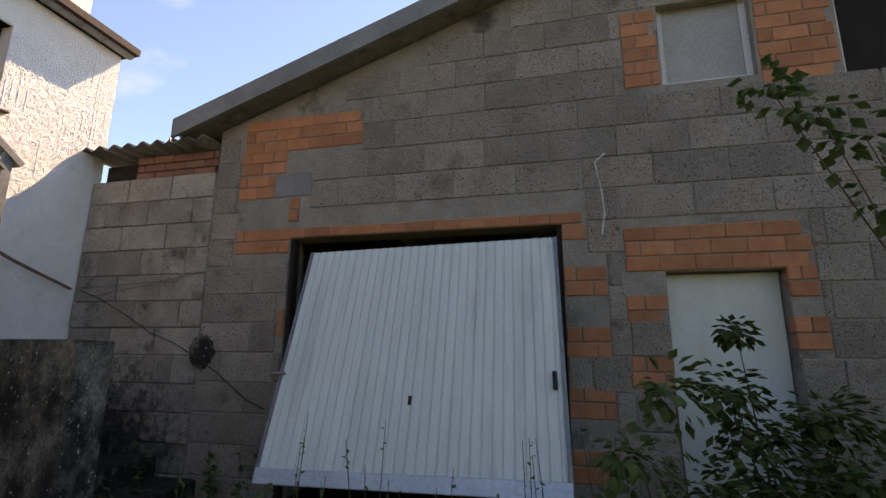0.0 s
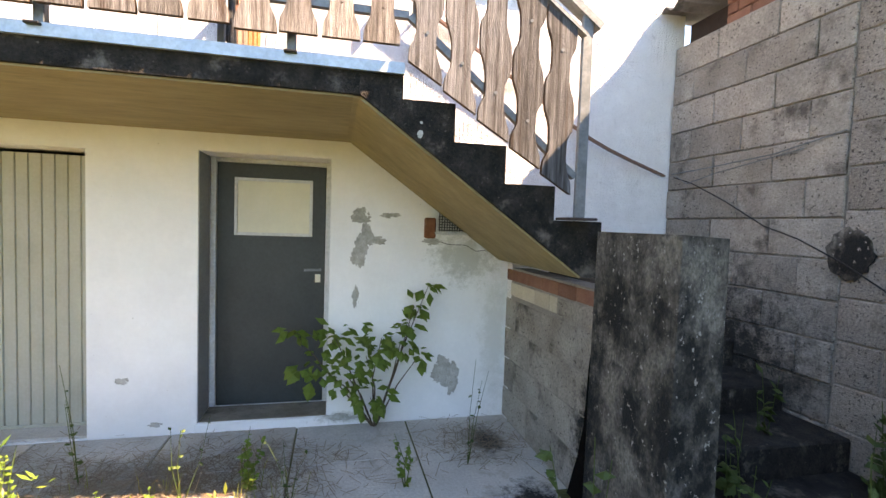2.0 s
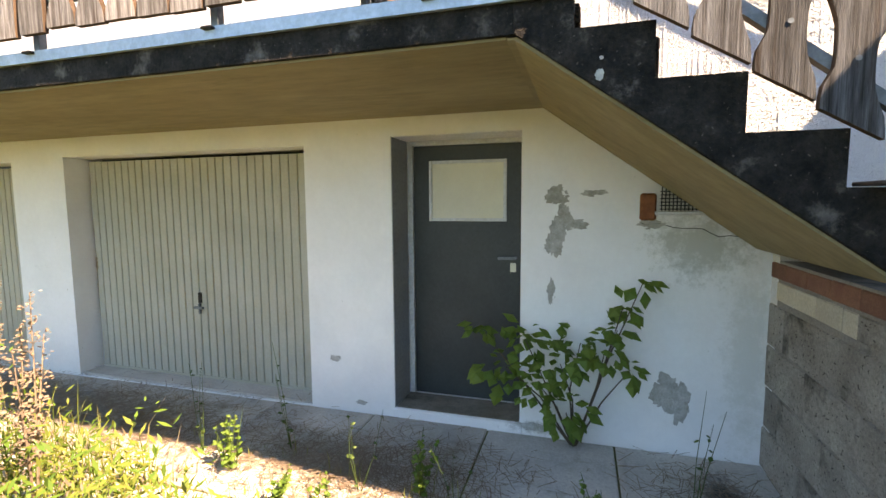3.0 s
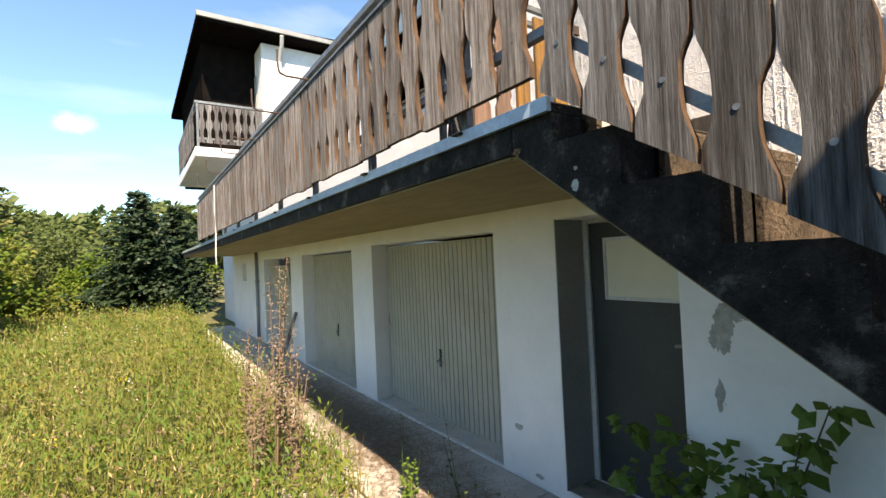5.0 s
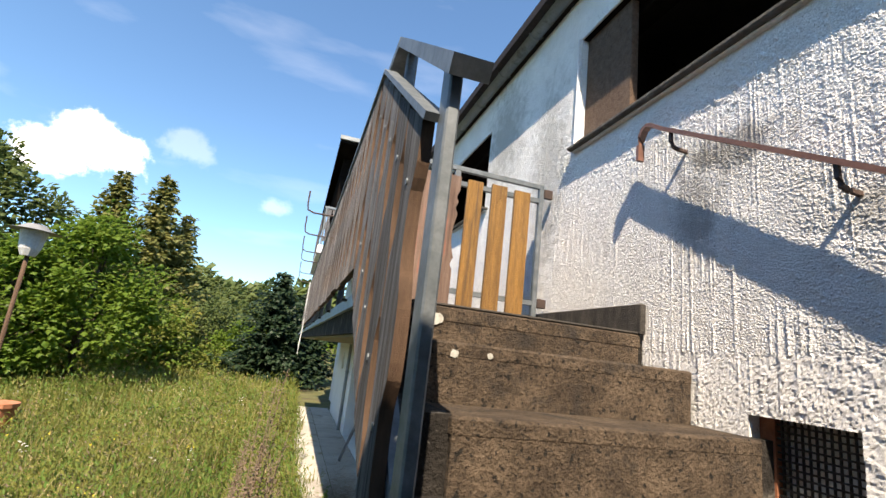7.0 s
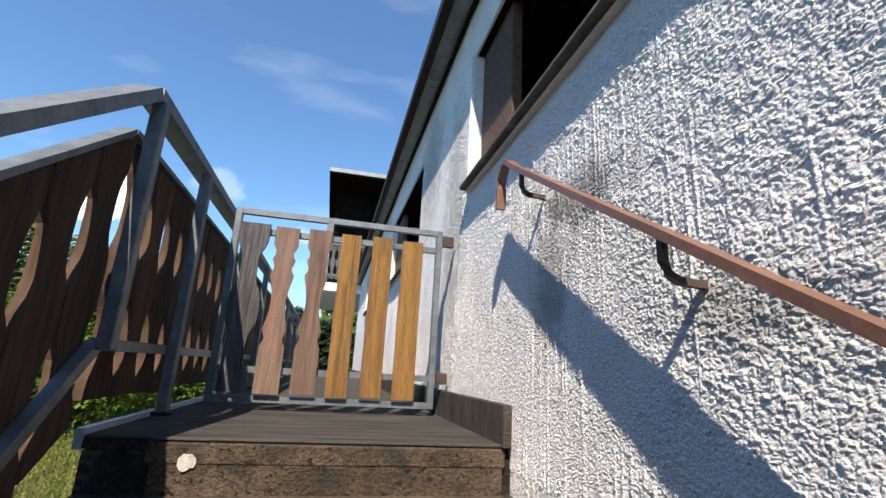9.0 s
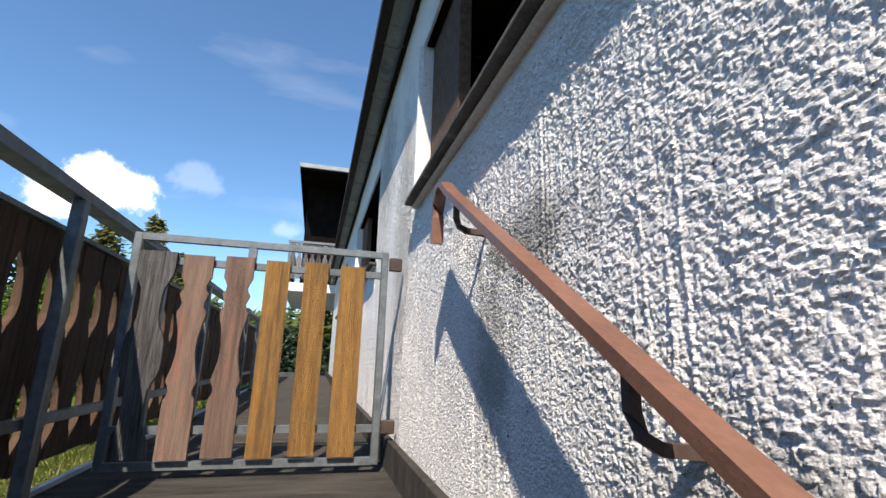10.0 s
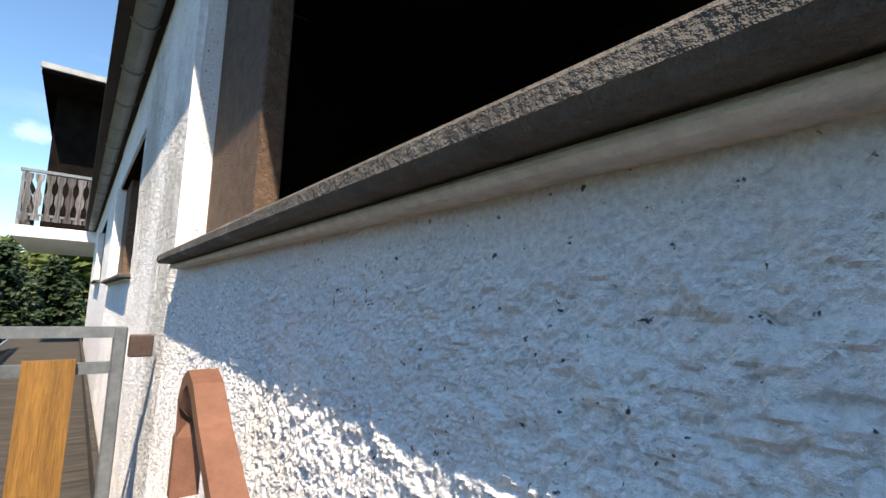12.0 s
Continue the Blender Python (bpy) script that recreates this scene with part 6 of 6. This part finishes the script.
litter("dead_stalks", -2.65, 0.9, 0.25, 0.5, 2200, 1)
litter("dead_stalks", -2.75, -1.0, 0.28, 0.7, 2600, 2)
litter("dead_stalks", -2.95, -3.2, 0.25, 1.1, 2400, 4)
litter("dead_stalks", -2.9, 2.9, 0.2, 0.2, 350, 3)

meadow("paving_grass", 900, (-2.75, -2.15, -5.0, 1.7, 1.0), 0.05, 0.22, M["grass"], 12, 0.003, 0.9, "sparse grass tufts in the paving joints", lambda x, y: np.sin(x * 9 + y * 3.1) * np.sin(y * 5.3) > 0.45)

# frayed rope that hangs from the far deck
rope = thing("hanging_rope", "frayed white rope hanging from the deck railing", "rope")
part("rope", tube(NB(), [(BX + 0.045, -5.60, 3.34), (BX + 0.05, -5.61, 2.9), (BX + 0.04, -5.63, 2.5), (BX + 0.055, -5.60, 2.1), (BX + 0.05, -5.62, 1.95)], 0.012, 6), M["grey_paint"], rope)

# terracotta pot at the meadow's edge
pot = thing("flower_pot", "terracotta flower pot in the meadow grass", "pot", at=(2.75, -6.2, 0.0))
part("pot_body", tube(NB(), [(0, 0, 0), (0, 0, 0.3), (0, 0, 0.55)], 0.2, 14, 1.35), M["brick"], pot)
part("rim", tube(NB(), [(0, 0, 0.55), (0, 0, 0.62)], 0.29, 14), M["brick"], pot)

# round mortar patch on the weathered wall, and a near-black streak by the pier
for i, (x, z, a, b) in enumerate([(-1.70, 1.55, 0.13, 0.15)]):
    q = random.Random(i)
    ring = [(x + a * math.cos(6.283 * k / 30) * q.uniform(0.85, 1.1), z + b * math.sin(6.283 * k / 30) * q.uniform(0.85, 1.1)) for k in range(30)]
    part("mortar_patch", prism(NB(), ring, "y", YG - 0.016, YG + 0.005), M["pillar"], wall_g, "round dark mortar patch")

part("damp_streak", prism(NB(), [(-2.16, 0.0), (-1.90, 0.0), (-1.905, 0.45), (-1.93, 0.85), (-1.95, 1.0), (-1.975, 0.86), (-2.0, 0.5), (-2.05, 0.3)], "y", YU - 0.034, YU - 0.006), M["near_black"], wall_u, "near-black streak where the wall meets the pier")

def lichen(parent, ring_at, axis, a, b, seed):
    q = random.Random(seed)
    u, v, ru, rv = ring_at
    ring = [(u + 0.75 * ru * math.cos(6.283 * k / 18) * q.uniform(0.75, 1.15), v + 0.75 * rv * math.sin(6.283 * k / 18) * q.uniform(0.75, 1.15)) for k in range(18)]
    part("lichen_spot", prism(NB(), ring, axis, a, b), M["lichen"], parent, "white lichen spot")


lichen(stair, (2.245, 2.11, 0.022, 0.032), "x", XS - 0.005, XS - 0.001, 1)
lichen(stair, (2.25, 2.17, 0.010, 0.010), "x", XS - 0.005, XS - 0.001, 2)
lichen(stair, (-2.285, 2.375, 0.036, 0.032), "y", 2.1705, 2.1755, 3)
lichen(stair, (-2.27, 2.245, 0.02, 0.02), "y", 2.4665, 2.4710, 4)
lichen(stair, (-2.40, 2.25, 0.014, 0.014), "y", 2.4665, 2.4710, 5)

# garden lamp
lamp = thing("garden_lamp", "old garden lantern on a rusty leaning pole", "street lamp", at=(1.25, -2.5, 0))
part("pole", tube(NB(), [(0, 0, -0.1), (0.01, 0, 1.2), (0.02, 0, 2.80)], 0.022, 10), M["wood_edge"], lamp, smooth=True)
part("lantern", tube(NB(), [(0.02, 0, 2.80), (0.02, 0, 2.88), (0.02, 0, 3.09)], 0.07, 12, 1.9), M["grey_paint"], lamp, "frosted glass body")
part("cap", tube(NB(), [(0.02, 0, 3.09), (0.02, 0, 3.11), (0.02, 0, 3.17)], 0.26, 14, 0.35), M["fascia"], lamp, "flat grey cap")

# ---- masonry pieces ----
skips = [(DOOR[0], DOOR[1], 0, DOOR[3]), (HATCH[0], HATCH[1], 0, HATCH[3]), *UWIN, SLATE, *PATCH]
lay(wall_g, XL, 5.6, 0.0, 5.2, 0.53, 0.258, [M["block"]], "block", YG, 1, top=rake, skip=skips)
lay(wall_u, XW + 0.01, -1.90, 0.0, 1.06, 0.50, 0.26, [M["old_block"]], "block", YU - 0.004, 31, proud=0.008)
lay(wall_u, -3.30, -2.45, 1.064, 1.185, 0.24, 0.12, [M["pale_brick"]], "brick", YU - 0.004, 32)
lay(wall_u, -2.45, -1.90, 1.064, 1.185, 0.24, 0.12, [M["old_block"]], "brick", YU - 0.004, 33)
lay(wall_u, XW + 0.01, -1.90, 1.19, 1.30, 0.24, 0.10, [M["red_brick"]], "brick", YU - 0.004, 34)
lay(wall_l, XU + 0.006, XL - 0.01, 0.0, 3.27, 0.52, 0.252, [M["old_block"]], "block", YG - 0.004, 2, proud=0.012)
for i, q in enumerate(PATCH):
    lay(wall_g, q[0], q[1], q[2], q[3] + 0.03, 0.24, 0.116 if q[3] - q[2] > 0.14 else q[3] - q[2], [M["brick"]], "brick", YG, 20 + i, top=rake)
lay(wall_g, SLATE[0], SLATE[1], SLATE[2], SLATE[3], 0.5, 0.23, [M["fascia"]], "block", YG, 3)
lay(wall_l, -2.75, XL - 0.02, 3.265, 3.50, 0.24, 0.085, [M["red_brick"]], "brick", YG + 0.02, 4)
